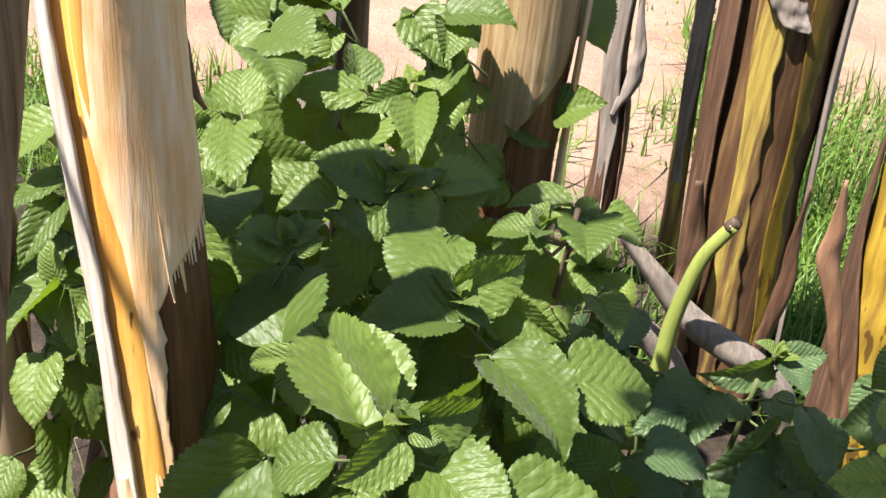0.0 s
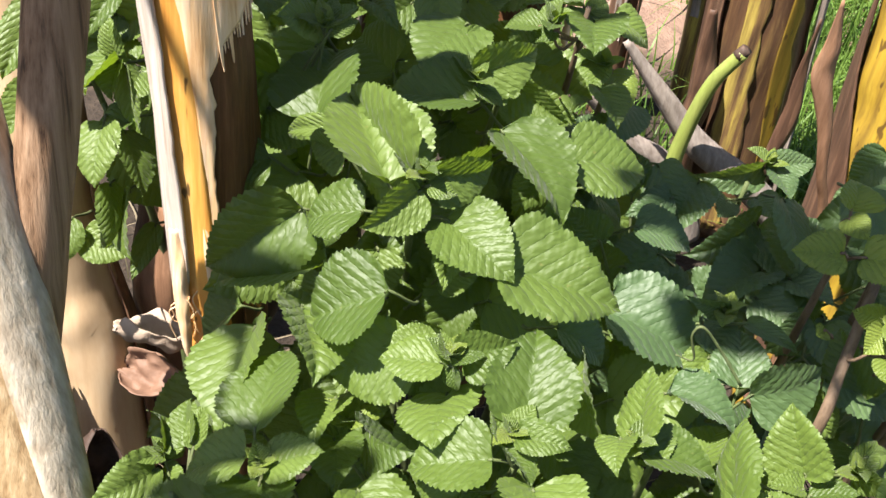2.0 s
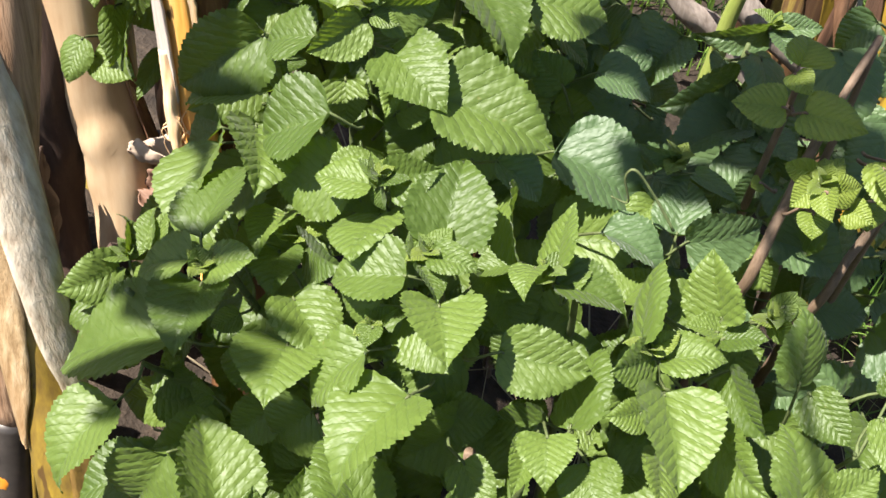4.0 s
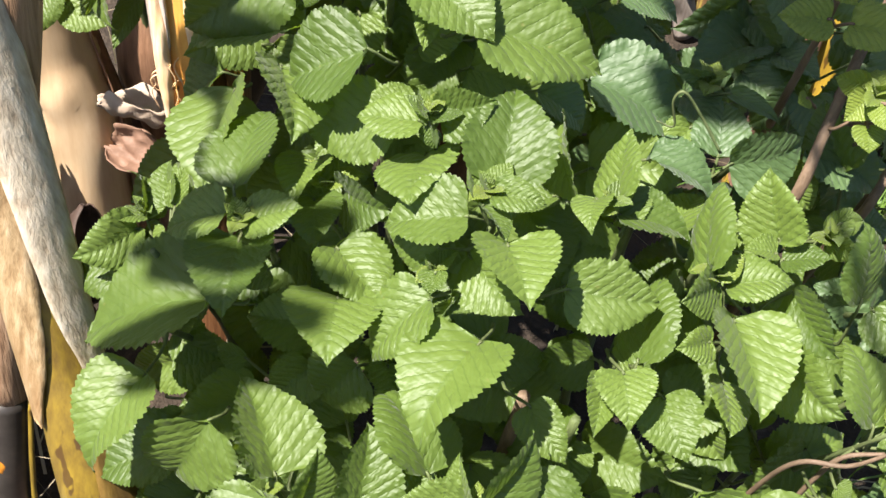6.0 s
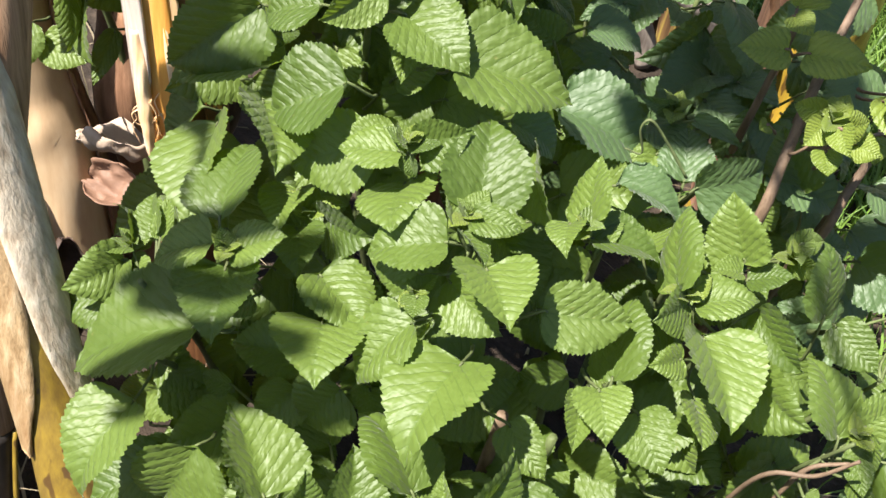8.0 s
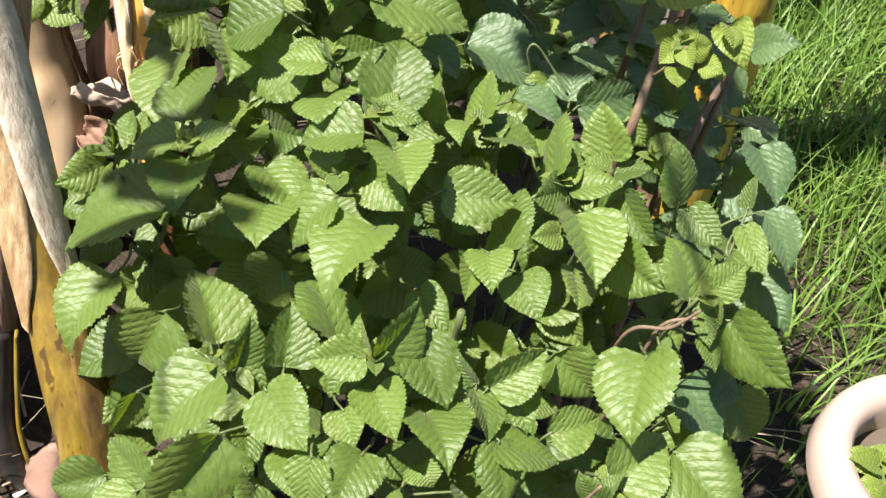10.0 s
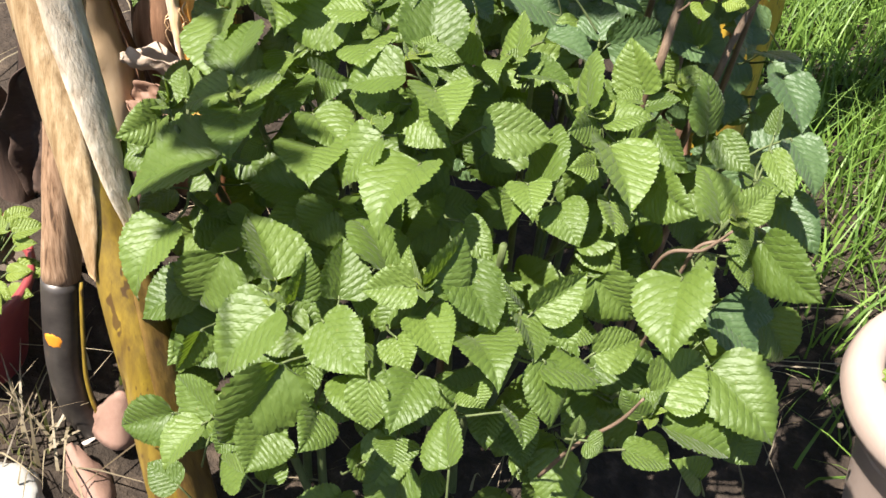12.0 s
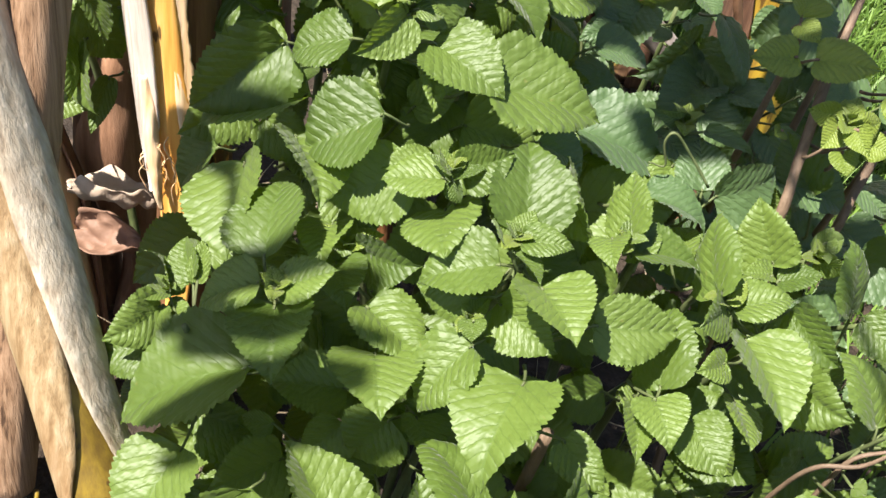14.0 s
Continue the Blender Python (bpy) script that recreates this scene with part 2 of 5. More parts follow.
# ---- mesh helpers ----
def mesh_object(name, verts, faces, material, parent=None, label="", smooth=True, uvs=None):
    me = bpy.data.meshes.new(name)
    me.from_pydata([tuple(v) for v in verts], [], faces)
    if smooth:
        me.polygons.foreach_set("use_smooth", [True] * len(me.polygons))
    me.materials.append(material)
    me.update()
    ob = new(name, me)
    if parent:
        ob.parent = parent
    return tagged(ob, label)


def thing(name, label, category, at=(0, 0, 0), group="", kind=""):
    ob = new(name)
    ob.empty_display_size = 0.05
    ob.location = at
    return tagged(ob, label, category, group, kind)


def spline(points, count):
    """Smooth positions (Catmull-Rom) through a few points."""
    p = [np.array(v, float) for v in points]
    p = [2 * p[0] - p[1], *p, 2 * p[-1] - p[-2]]
    out = []
    for i in range(count):
        u = i / (count - 1) * (len(p) - 3)
        k = min(int(u), len(p) - 4)
        f = u - k
        a, b, c, d = p[k : k + 4]
        out.append(0.5 * (2 * b + (c - a) * f + (2 * a - 5 * b + 4 * c - d) * f * f + (3 * b - a - 3 * c + d) * f**3))
    return np.array(out)


def tube(points, radii, sides=8, rings=None, wobble=0.0, seed=0, capped=True):
    """Vertices and faces of a tapered tube along a path."""
    rings = rings or max(3, 3 * len(points))
    path = spline(points, rings)
    rad = np.interp(np.linspace(0, 1, rings), np.linspace(0, 1, len(radii)), radii)
    verts, faces = [], []
    for i, c in enumerate(path):
        d = Vector(path[min(i + 1, rings - 1)] - path[max(i - 1, 0)]).normalized()
        u = d.cross(Vector((0.0, 1.0, 0.0)) if abs(d.y) < 0.9 else Vector((1.0, 0, 0))).normalized()
        w = d.cross(u)
        for k in range(sides):
            a = 2 * math.pi * k / sides
            r = rad[i] * (1 + wobble * noise.noise(Vector((math.cos(a) * 1.7 + seed, math.sin(a) * 1.7, i * 0.35))))
            verts.append(Vector(c) + u * (math.cos(a) * r) + w * (math.sin(a) * r))
    for i in range(rings - 1):
        for k in range(sides):
            a, b = i * sides + k, i * sides + (k + 1) % sides
            faces.append((a, b, b + sides, a + sides))
    if capped:
        faces += [tuple(range(sides))[::-1], tuple(range((rings - 1) * sides, rings * sides))]
    return verts, faces


def wrap(axis, radius, low, high, thick=0.003, rings=40, seed=0, frill=0.12, lift=0.0):
    """A sheet wrapped partly round a stem. low and high: rows of (height along the axis 0..1, angle in degrees); 0 faces the -y side,
    positive towards +x."""
    t0, t1 = max(low[0][0], high[0][0]), min(low[-1][0], high[-1][0])
    path_all = spline(axis, 200)
    cols = 11
    verts, faces = [], []
    for layer in (0, 1):
        for i in range(rings):
            t = t0 + (t1 - t0) * i / (rings - 1)
            c = path_all[min(199, int(t * 199))]
            a0 = np.interp(t, [v[0] for v in low], [v[1] for v in low])
            a1 = np.interp(t, [v[0] for v in high], [v[1] for v in high])
            a0 += 25 * frill * noise.noise(Vector((t * 9, seed, 0.3)))
            a1 += 25 * frill * (noise.noise(Vector((t * 9, seed, 7.3))) + 0.7 * noise.noise(Vector((t * 70, seed, 2.1))))
            r0 = radius(t) if callable(radius) else radius
            for k in range(cols):
                a = radians(a0 + (a1 - a0) * k / (cols - 1))
                ripple = 0.0022 * noise.noise(Vector((math.sin(a) * 6 + seed, t * 5, seed * 0.7)))
                edge = lift * (abs(k / (cols - 1) * 2 - 1) ** 4)
                r = r0 + ripple + edge + (thick if layer else 0)
                verts.append((c[0] + math.sin(a) * r, c[1] - math.cos(a) * r, c[2] + 0.002 * noise.noise(Vector((a * 5, t * 30, seed)))))
    half = rings * cols
    for i in range(rings - 1):
        for k in range(cols - 1):
            a = i * cols + k
            faces.append((a + 1, a, a + cols, a + cols + 1))
            faces.append((half + a, half + a + 1, half + a + cols + 1, half + a + cols))
    for i in range(rings - 1):
        for k in (0, cols - 1):
            a = i * cols + k
            faces.append((a, a + cols, half + a + cols, half + a) if k else (a + cols, a, half + a, half + a + cols))
    for k in range(cols - 1):
        for i in (0, rings - 1):
            a = i * cols + k
            faces.append((a, a + 1, half + a + 1, half + a) if i else (a + 1, a, half + a, half + a + 1))
    return verts, faces


# ---- leaves ----
def leaf_mesh(name, material, seed, rows=100, cols=12, arch=0.06, fold=0.10, twist=0.15, teeth=21, heart=0.16, widest=0.36, hook=0.0):
    """A toothed, quilted, heart-based leaf of length 1 along y and width 1 along x, its face to +z."""
    rng = random.Random(seed)
    ph, curl, droop = rng.uniform(0, 6), rng.uniform(-0.08, 0.12), rng.uniform(0.6, 1.3)
    bias = rng.uniform(-0.08, 0.08)
    verts, uvs, faces = [], [], []
    for i in range(rows + 1):
        s = (i / rows) ** 1.12
        if s < widest:
            w = 0.5 * max(0.0, 1 - (1 - s / widest) ** 2) ** 0.5
        else:
            q = (s - widest) / (1 - widest)
            w = 0.5 * (1 - q**1.75) ** 1.08
        saw = (s * teeth) % 1.0
        for k in range(cols + 1):
            v = k / cols * 2 - 1
            edge = abs(v) ** 8
            out = v * w * (1 + edge * 0.11 * ((1 - saw) ** 0.6 - 0.5) * (1 - 0.3 * s))
            y = s - heart * 4 * (v * w) ** 2 * (1 - s) ** 2.6 + 0.013 * edge * (0.5 - saw)
            bow = 1 - (2 * s - 1) ** 2
            run = s * 8.5 - abs(v) * w * 7.0
            pucker = 0.010 * abs(math.sin(math.pi * run)) ** 0.8 * (1 - abs(v) ** 6) * (0.35 + bow)
            rib = -0.022 * math.exp(-((v * w / 0.035) ** 2))
            z = arch * droop * bow + fold * abs(v) * w * 1.4 - curl * (abs(v) ** 3) * bow - hook * max(0.0, s - 0.72) ** 2 * 3.0
            z += pucker + rib + twist * v * w * (s - 0.4) * 0.6
            z += 0.22 * fold * abs(v) ** 2 * (1 - s) ** 4
            z += 0.05 * abs(v) * noise.noise(Vector((s * 3.4 + ph, v * 1.4, ph)))
            z += 0.010 * edge * math.sin(s * teeth * 2.2 + ph)
            out += bias * bow * 0.35
            verts.append((out, y, z))
            uvs.append((0.5 + v * w, s))
    for i in range(rows):
        for k in range(cols):
            a = i * (cols + 1) + k
            faces.append((a, a + 1, a + cols + 2, a + cols + 1))
    me = bpy.data.meshes.new(name)
    me.from_pydata(verts, [], faces)
    me.polygons.foreach_set("use_smooth", [True] * len(me.polygons))
    layer = me.uv_layers.new(name="UVMap")
    at = np.array(uvs, np.float32)
    loops = np.empty(len(me.loops), np.int32)
    me.loops.foreach_get("vertex_index", loops)
    layer.data.foreach_set("uv", at[loops].ravel())
    me.materials.append(material)
    me.update()
    return me


def leaf_set(material, count, seed):
    rng = random.Random(seed)
    return [leaf_mesh("leaf", material, seed * 50 + i, arch=rng.uniform(0.03, 0.12), fold=rng.uniform(0.04, 0.28), twist=rng.uniform(-0.5, 0.5),
                      teeth=rng.choice((19, 21, 23, 25)), heart=rng.uniform(0.14, 0.27), widest=rng.uniform(0.33, 0.42), hook=rng.uniform(0.0, 0.5)) for i in range(count)]


LEAVES = leaf_set(LEAF, 18, 1)
# the second set has shade put into its colour
SHADED_LEAVES = leaf_set(LEAF_SHADED, 6, 2)
LIME_LEAVES = leaf_set(LEAF_LIME, 6, 3)
BUDS = LIME_LEAVES[:3] + LEAVES[:2]


def ground_height(x, y):
    near = math.exp(-((x * 0.55) ** 2) - (y * 0.45) ** 2)
    return (0.03 - 0.20 * max(-0.6, min(0.3, x))) * near + 0.02 * noise.noise(Vector((x * 1.3, y * 1.3, 0.2))) * math.exp(-abs(y) * 0.08)


class Plant:
    """One rooted plant: stems and leaves as its parts."""

    def __init__(self, label, root, tops, shapes, seed, stem_mat=None, name="leafy_plant", thick=0.006):
        self.rng = random.Random(seed)
        z = ground_height(root[0], root[1])
        self.at = Vector((root[0], root[1], z))
        self.ob = thing(name, label, "plant", self.at, "plants in the leafy clump")
        self.shapes, self.stem_mat, self.bases = shapes, stem_mat or STEM, []
        self.stems = []
        for top in tops:
            mid = [(root[i] if i < 2 else z) * 0.45 + top[i] * 0.55 for i in range(3)]
            mid[0] += self.rng.uniform(-0.02, 0.02)
            mid[1] += 0.05
            path = spline([(root[0] + self.rng.uniform(-0.03, 0.03), root[1] + self.rng.uniform(-0.03, 0.03), z - 0.02), mid, top], 24)
            self.stems.append(path)
            v, f = tube(list(path), [thick, thick * 0.8, thick * 0.4], 7, 24, 0.2, seed)
            mesh_object("stem", [Vector(p) - self.at for p in v], f, self.stem_mat, self.ob)

    def leaf(self, bx, by, bz, tx, ty, tz, width, nx, ny, shapes=None, stalk=True):
        base, tip = Vector((bx, by, bz)), Vector((tx, ty, tz))
        axis = tip - base
        size = axis.length
        axis.normalize()
        n = Vector((nx, ny, math.sqrt(max(0.02, 1 - nx * nx - ny * ny))))
        n = (n - axis * n.dot(axis)).normalized()
        side = axis.cross(n)
        m = Matrix.Identity(4)
        m.col[0] = (*(side * width * 1.06), 0)
        m.col[1] = (*(axis * size), 0)
        m.col[2] = (*(n * max(size, width) * 0.95), 0)
        m.col[3] = (*(base - self.at), 1)
        ob = new("leaf", self.rng.choice(shapes or self.shapes))
        ob.parent = self.ob
        ob.matrix_basis = m
        if stalk:
            self.bases.append((base, axis, size))
        return ob

    def tip(self, x, y, z):
        """The bud of a shoot: pairs of tiny young leaves, folded upward."""
        r = self.rng
        turn = r.uniform(0, math.pi)
        for i in range(5):
            ang = turn + (i // 2) * math.pi / 2 + (i % 2) * math.pi + r.uniform(-0.3, 0.3)
            size = (0.024, 0.016, 0.010)[i // 2] * r.uniform(0.8, 1.3)
            up = (0.45, 0.9, 1.6)[i // 2] * r.uniform(0.7, 1.3)
            d = Vector((math.cos(ang), math.sin(ang), up)).normalized()
            n = (Vector((0, 0, 1)) - Vector((math.cos(ang), math.sin(ang), 0)) * up * 0.8).normalized()
            p = Vector((x, y, z)) + Vector((0, 0, 0.004 + 0.003 * (i // 2)))
            q = p + d * size
            self.leaf(*p, *q, size * r.uniform(0.55, 0.75), n.x, n.y, BUDS, False)

    def twig(self, points, radii, material=None):
        v, f = tube(points, radii, 8, 6 * len(points), 0.25, self.rng.random() * 9)
        mesh_object("twig", [p - self.at for p in v], f, material or self.stem_mat, self.ob)

    def stalks(self):
        """Leaf stalks from every leaf to its nearest stem."""
        for base, axis, size in self.bases:
            best = min((Vector(p) for path in self.stems for p in path[8:]), key=lambda p: (p - base).length + 1.5 * max(0, p.z - base.z + 0.01))
            if (best - base).length > 0.06:
                best = base - axis * 0.025 - Vector((0, -0.02, 0.04))
            mid = base * 0.5 + best * 0.5 - Vector((0, 0, 0.01)) - axis * 0.008
            v, f = tube([best, mid, base, base + axis * size * 0.06], [0.0017, 0.0013, 0.0010], 5, 8)
            mesh_object("leaf_stalk", [p - self.at for p in v], f, self.stem_mat, self.ob)

    def fill(self, count, centre, spread, size=(0.04, 0.08), outward=(0, -0.55, 0.75), shapes=None):
        """Inner leaves round a centre."""
        for _ in range(count):
            r = self.rng
            c = Vector([centre[i] + r.uniform(-1, 1) * spread[i] for i in range(3)])
            c.y += (c.z - centre[2]) * 0.9
            L = r.uniform(*size)
            n = (Vector(outward) + Vector((r.gauss(0, 0.35), r.gauss(0, 0.35), r.gauss(0, 0.25)))).normalized()
            if n.z < 0.1:
                n.z = 0.1
            a = r.uniform(0, 2 * math.pi)
            axis = Vector((math.cos(a), math.sin(a) - 0.2, -0.55))
            axis = (axis - n * axis.dot(n)).normalized() * L
            n.normalize()
            self.leaf(c.x, c.y, c.z, c.x + axis.x, c.y + axis.y, c.z + axis.z, L * r.uniform(0.72, 0.92), n.x, n.y, shapes)

# ---- ground ----
def make_ground():
    steps = [math.sinh(i / 40 * 6.6) * 0.35 for i in range(-40, 41)]
    verts = [(x + 0.1, y + 0.3, ground_height(x + 0.1, y + 0.3)) for y in steps for x in steps]
    n = len(steps)
    faces = [(j * n + i, j * n + i + 1, (j + 1) * n + i + 1, (j + 1) * n + i) for j in range(n - 1) for i in range(n - 1)]
    ob = mesh_object("ground", verts, faces, GROUND)
    tagged(ob, "littered earth, darkened for the clump's shade, turning to bare pinkish sand", "ground", kind="structure")


make_ground()


def blades(name, label, category, material, count, area, height, width, seed, lean=0.5, z_off=0.0, density=None):
    """Grass or straw: thin bent blades, one mesh of uncountable stuff."""
    rng = random.Random(seed)
    verts, faces = [], []
    made = 0
    while made < count:
        x, y = rng.uniform(area[0], area[1]), rng.uniform(area[2], area[3])
        if density and rng.random() > density(x, y):
            continue
        made += 1
        h, w = rng.uniform(*height), rng.uniform(*width)
        a, tilt = rng.uniform(0, 2 * math.pi), abs(rng.gauss(0, lean))
        d = Vector((math.cos(a), math.sin(a), 0))
        s = Vector((-d.y, d.x, 0)) * w
        p = Vector((x, y, ground_height(x, y) - 0.01 + z_off))
        at = len(verts)
        for k in range(5):
            f = k / 4
            c = p + Vector((0, 0, h * (f - 0.35 * tilt * f * f))) + d * (h * tilt * f * f)
            e = s * (1 - f**1.6) if k < 4 else s * 0.02
            verts += [c - e, c + e]
        faces += [(at + 2 * k, at + 2 * k + 1, at + 2 * k + 3, at + 2 * k + 2) for k in range(4)]
    return tagged(mesh_object(name, verts, faces, material), label, category, kind="stuff")


# ---- banana plants ----
def banana(label, axis, radii, core, seed, rings=40, sides=20):
    ob = thing("banana_plant", label, "banana plant", axis[-1], "banana stems of the clump")
    at = Vector(axis[-1])
    v, f = tube(axis, radii, sides, rings, 0.12, seed)
    mesh_object("pseudostem", [p - at for p in v], f, core, ob)
    return ob, at


def sheath(ob, at, axis, radius, low, high, material, label="", **more):
    v, f = wrap(axis, radius, low, high, **more)
    mesh_object("sheath", [Vector(p) - at for p in v], f, material, ob, label)


# the stem with the peeling cream sheath
AX1 = [(-0.356, 0.20, 1.42), (-0.345, 0.20, 1.02), (-0.322, 0.20, 0.76), (-0.306, 0.205, 0.5), (-0.30, 0.215, 0.0)]
ob, at = banana("banana stem with peeling cream sheath and orange stripe", AX1, [0.041, 0.040, 0.039, 0.036, 0.040], BROWN, 3)
sheath(ob, at, AX1, 0.0405, [(0.0, -14), (0.25, -14), (0.39, 2), (0.5, 0), (0.6, -1), (0.7, -2)], [(0.0, 104), (0.25, 102), (0.365, 104), (0.38, 84), (0.395, 64), (0.408, 44), (0.425, 30), (0.44, 21), (0.6, 18), (0.7, 8)], CREAM, "peeling cream sheath with a ragged edge", seed=2.1, rings=90, frill=0.35)
sheath(ob, at, AX1, 0.0395, [(0.0, -44), (0.3, -44), (0.84, -40)], [(0.0, 6), (0.35, 8), (0.6, 8), (0.74, 24), (0.84, -10)], ORANGE, "orange living sheath with dark spots", seed=3.3, rings=60, frill=0.05)
sheath(ob, at, AX1, 0.0415, [(0.0, -96), (0.5, -92), (0.74, -50)], [(0.0, -36), (0.3, -24), (0.5, -22), (0.66, -26), (0.74, -40)], WHITE, "bleached white sheath edge", seed=5.7, rings=60, frill=0.12, lift=0.004)

rng = random.Random(77)
for i in range(16):
    a = 38 + i * 4.2
    t = 0.422 - 0.0007 * (a - 38) + rng.uniform(-0.012, 0.022)
    sheath(ob, at, AX1, 0.0412, [(0.34, a - 3), (t - 0.02, a - 2), (t, a)], [(0.34, a + 3), (t - 0.02, a + 1.5), (t, a + 0.4)], CREAM, seed=30.0 + i, rings=14, frill=0.05, thick=0.0012)

# torn leaves overhead, out of view, added to dapple the clump with shade
def unseen_crown_leaf(ob, at, points, stretches, seed):
    """An unseen banana leaf torn into strips, to cast shade. stretches: what is left of the blade, as (from, to, reach
    on one side, reach on the other) along the midrib, 0..1.
    """
    rng = random.Random(seed)
    v, f = tube(points, [0.014, 0.008, 0.005, 0.003], 8, 30)
    mesh_object("midrib", [p - at for p in v], f, YELLOW, ob, "yellow green midrib of the unseen leaf added for shade")
    path = spline(points, 241)
    for start, end, *reaches in stretches:
        for hand, reach in zip((-1, 1), reaches):
            i = start * 240
            while i < end * 240 and reach > 0:
                wide = rng.uniform(6.0, 14.0)
                c = Vector(path[int(i)])
                d = Vector(path[min(240, int(i + wide))]) - c
                out = d.normalized().cross(Vector((0, 0, 1))).normalized() * hand
                along = out * 0.93 + d.normalized() * rng.uniform(0.05, 0.4)
                far, sag = reach * rng.uniform(0.7, 1.15), rng.uniform(0.8, 1.2)
                verts, faces = [], []
                for k in range(9):
                    t = k / 8
                    mid = c + along * (far * t) + Vector((0, 0, 0.03 * math.sin(t * 2) - 0.16 * far * t * t * sag))
                    half = d * (1 - 0.35 * t - 0.25 * t**6)
                    for q in (0.0, 0.5, 1.0):
                        verts.append(mid + half * q + Vector((0, 0, 0.006 * noise.noise(Vector((k * 0.7, q * 3, i * 0.3))))) - at)
                for k in range(8):
                    faces += [(3 * k + q, 3 * k + q + 1, 3 * k + q + 4, 3 * k + q + 3) for q in (0, 1)]
                mesh_object("unseen_leaf_strip", verts, faces, CROWN, ob)
                i += wide * 0.92 + (rng.uniform(2.0, 7.0) if rng.random() < 0.3 else 0.0)


CROWN = plain("green banana leaf", (0.07, 0.14, 0.03), (0.14, 0.23, 0.06), 6, 0.4, 0.1)
unseen_crown_leaf(ob, at, [(-0.356, 0.20, 1.42), (-0.385, 0.19, 1.70), (-0.39, 0.0, 1.90), (-0.34, -0.30, 1.95), (-0.27, -0.56, 1.90), (-0.25, -0.68, 1.84)],
           [(0.33, 0.52, 0.17, 0.13), (0.80, 0.97, 0.12, 0.03)], 5)

sheath(ob, at, AX1, 0.0402, [(0.58, 42), (0.64, 34), (0.76, 40)], [(0.58, 52), (0.64, 64), (0.76, 56)], ORANGE, "orange patch of sheath", seed=6.1, rings=40, frill=0.2)

# the pale tan stem behind the tool handle
AX0 = [(-0.560, 0.335, 1.25), (-0.515, 0.325, 0.55), (-0.484, 0.32, 0.33), (-0.476, 0.315, 0.02)]
ob, at = banana("smooth tan banana stem", AX0, [0.026, 0.036, 0.043, 0.049], SMOOTH_TAN, 7)
sheath(ob, at, AX0, lambda t: 0.0275 + 0.022 * t, [(0.2, 78), (0.9, 84)], [(0.2, 112), (0.9, 108)], RUST, "dry brown sheath edge", seed=8.0, thick=0.002, lift=0.006)
# dark stem at the back of the corner
AXD = [(-0.63, 0.50, 1.4), (-0.615, 0.50, 0.7), (-0.60, 0.50, 0.02)]
ob, at = banana("dark streaked banana stem in deep shade", AXD, [0.05, 0.055, 0.06], STREAK, 11)
# second unseen leaf, its strips set to shade the leaves by the leaning stem
unseen_crown_leaf(ob, at, [(-0.63, 0.50, 1.40), (-0.72, 0.36, 1.70), (-0.80, 0.05, 1.90), (-0.81, -0.25, 1.93), (-0.79, -0.46, 1.90), (-0.77, -0.60, 1.83)],
           [(0.58, 0.62, 0.12, 0.06), (0.70, 0.83, 0.11, 0.10)], 8)

# the leaning stem in front of the handle
AXL = [(-0.475, 0.045, 0.98), (-0.420, -0.01, 0.745), (-0.358, -0.088, 0.507), (-0.312, -0.150, 0.33), (-0.268, -0.20, 0.04)]
ob, at = banana("leaning yellow banana stem with dry sheaths", AXL, [0.028, 0.029, 0.026, 0.031, 0.040], OLIVE, 13)
sheath(ob, at, AXL, 0.0300, [(0.0, -84), (0.4, -80), (0.50, -72), (0.58, -56)], [(0.0, 36), (0.4, 32), (0.48, 14), (0.58, -36)], TAN, "tan dry sheath", seed=1.4, rings=50, frill=0.2)
sheath(ob, at, AXL, 0.0320, [(0.0, 11), (0.3, 16), (0.45, 36), (0.56, 74)], [(0.0, 111), (0.3, 111), (0.5, 104), (0.56, 90)], PALE, "bleached grey sheath ending in a point", seed=9.2, rings=50, frill=0.12)

# brown far side; the shade on it is put into the darker colour
sheath(ob, at, AXL, lambda t: 0.0275 + 0.012 * max(0.0, t - 0.5) * 2, [(0.46, 80), (0.6, 34), (0.8, 22), (1.0, 16)], [(0.46, 110), (0.6, 120), (1.0, 130)], SHADED_BROWN, "brown side of the stem, darkened for its shade", seed=7.7, rings=50, frill=0.15)

# the pale and brown stem behind the clump
AX2 = [(-0.073, 0.61, 1.5), (-0.076, 0.61, 0.92), (-0.075, 0.61, 0.6), (-0.072, 0.61, 0.0)]
ob, at = banana("brown banana stem with a pale dry upper sheath", AX2, [0.043, 0.043, 0.042, 0.045], BROWN, 17)
sheath(ob, at, AX2, 0.0445, [(0.0, -95), (0.40, -95), (0.52, -80), (0.58, -60)], [(0.0, 70), (0.38, 62), (0.45, 20), (0.52, -20), (0.58, -55)], TAN, "pale dry sheath", seed=4.4, rings=50, frill=0.35)
sheath(ob, at, AX2, 0.047, [(0.0, 70), (0.85, 62)], [(0.0, 110), (0.85, 92)], CREAM, "tan strip of sheath", seed=6.6, lift=0.006)



# the wide streaked stem
AX3 = [(0.30, 1.2, 1.5), (0.305, 1.2, 0.72), (0.345, 1.2, 0.12), (0.35, 1.2, -0.02)]
ob, at = banana("wide yellow and brown streaked banana stem", AX3, [0.075, 0.078, 0.080, 0.085], BARK, 19)
sheath(ob, at, AX3, 0.0805, [(0.0, -38), (0.5, -34), (0.95, -30)], [(0.0, -20), (0.4, -6), (0.7, -10), (0.95, -14)], STREAK, "yellow streaked strip of living sheath", seed=1.7, rings=60, frill=0.5)
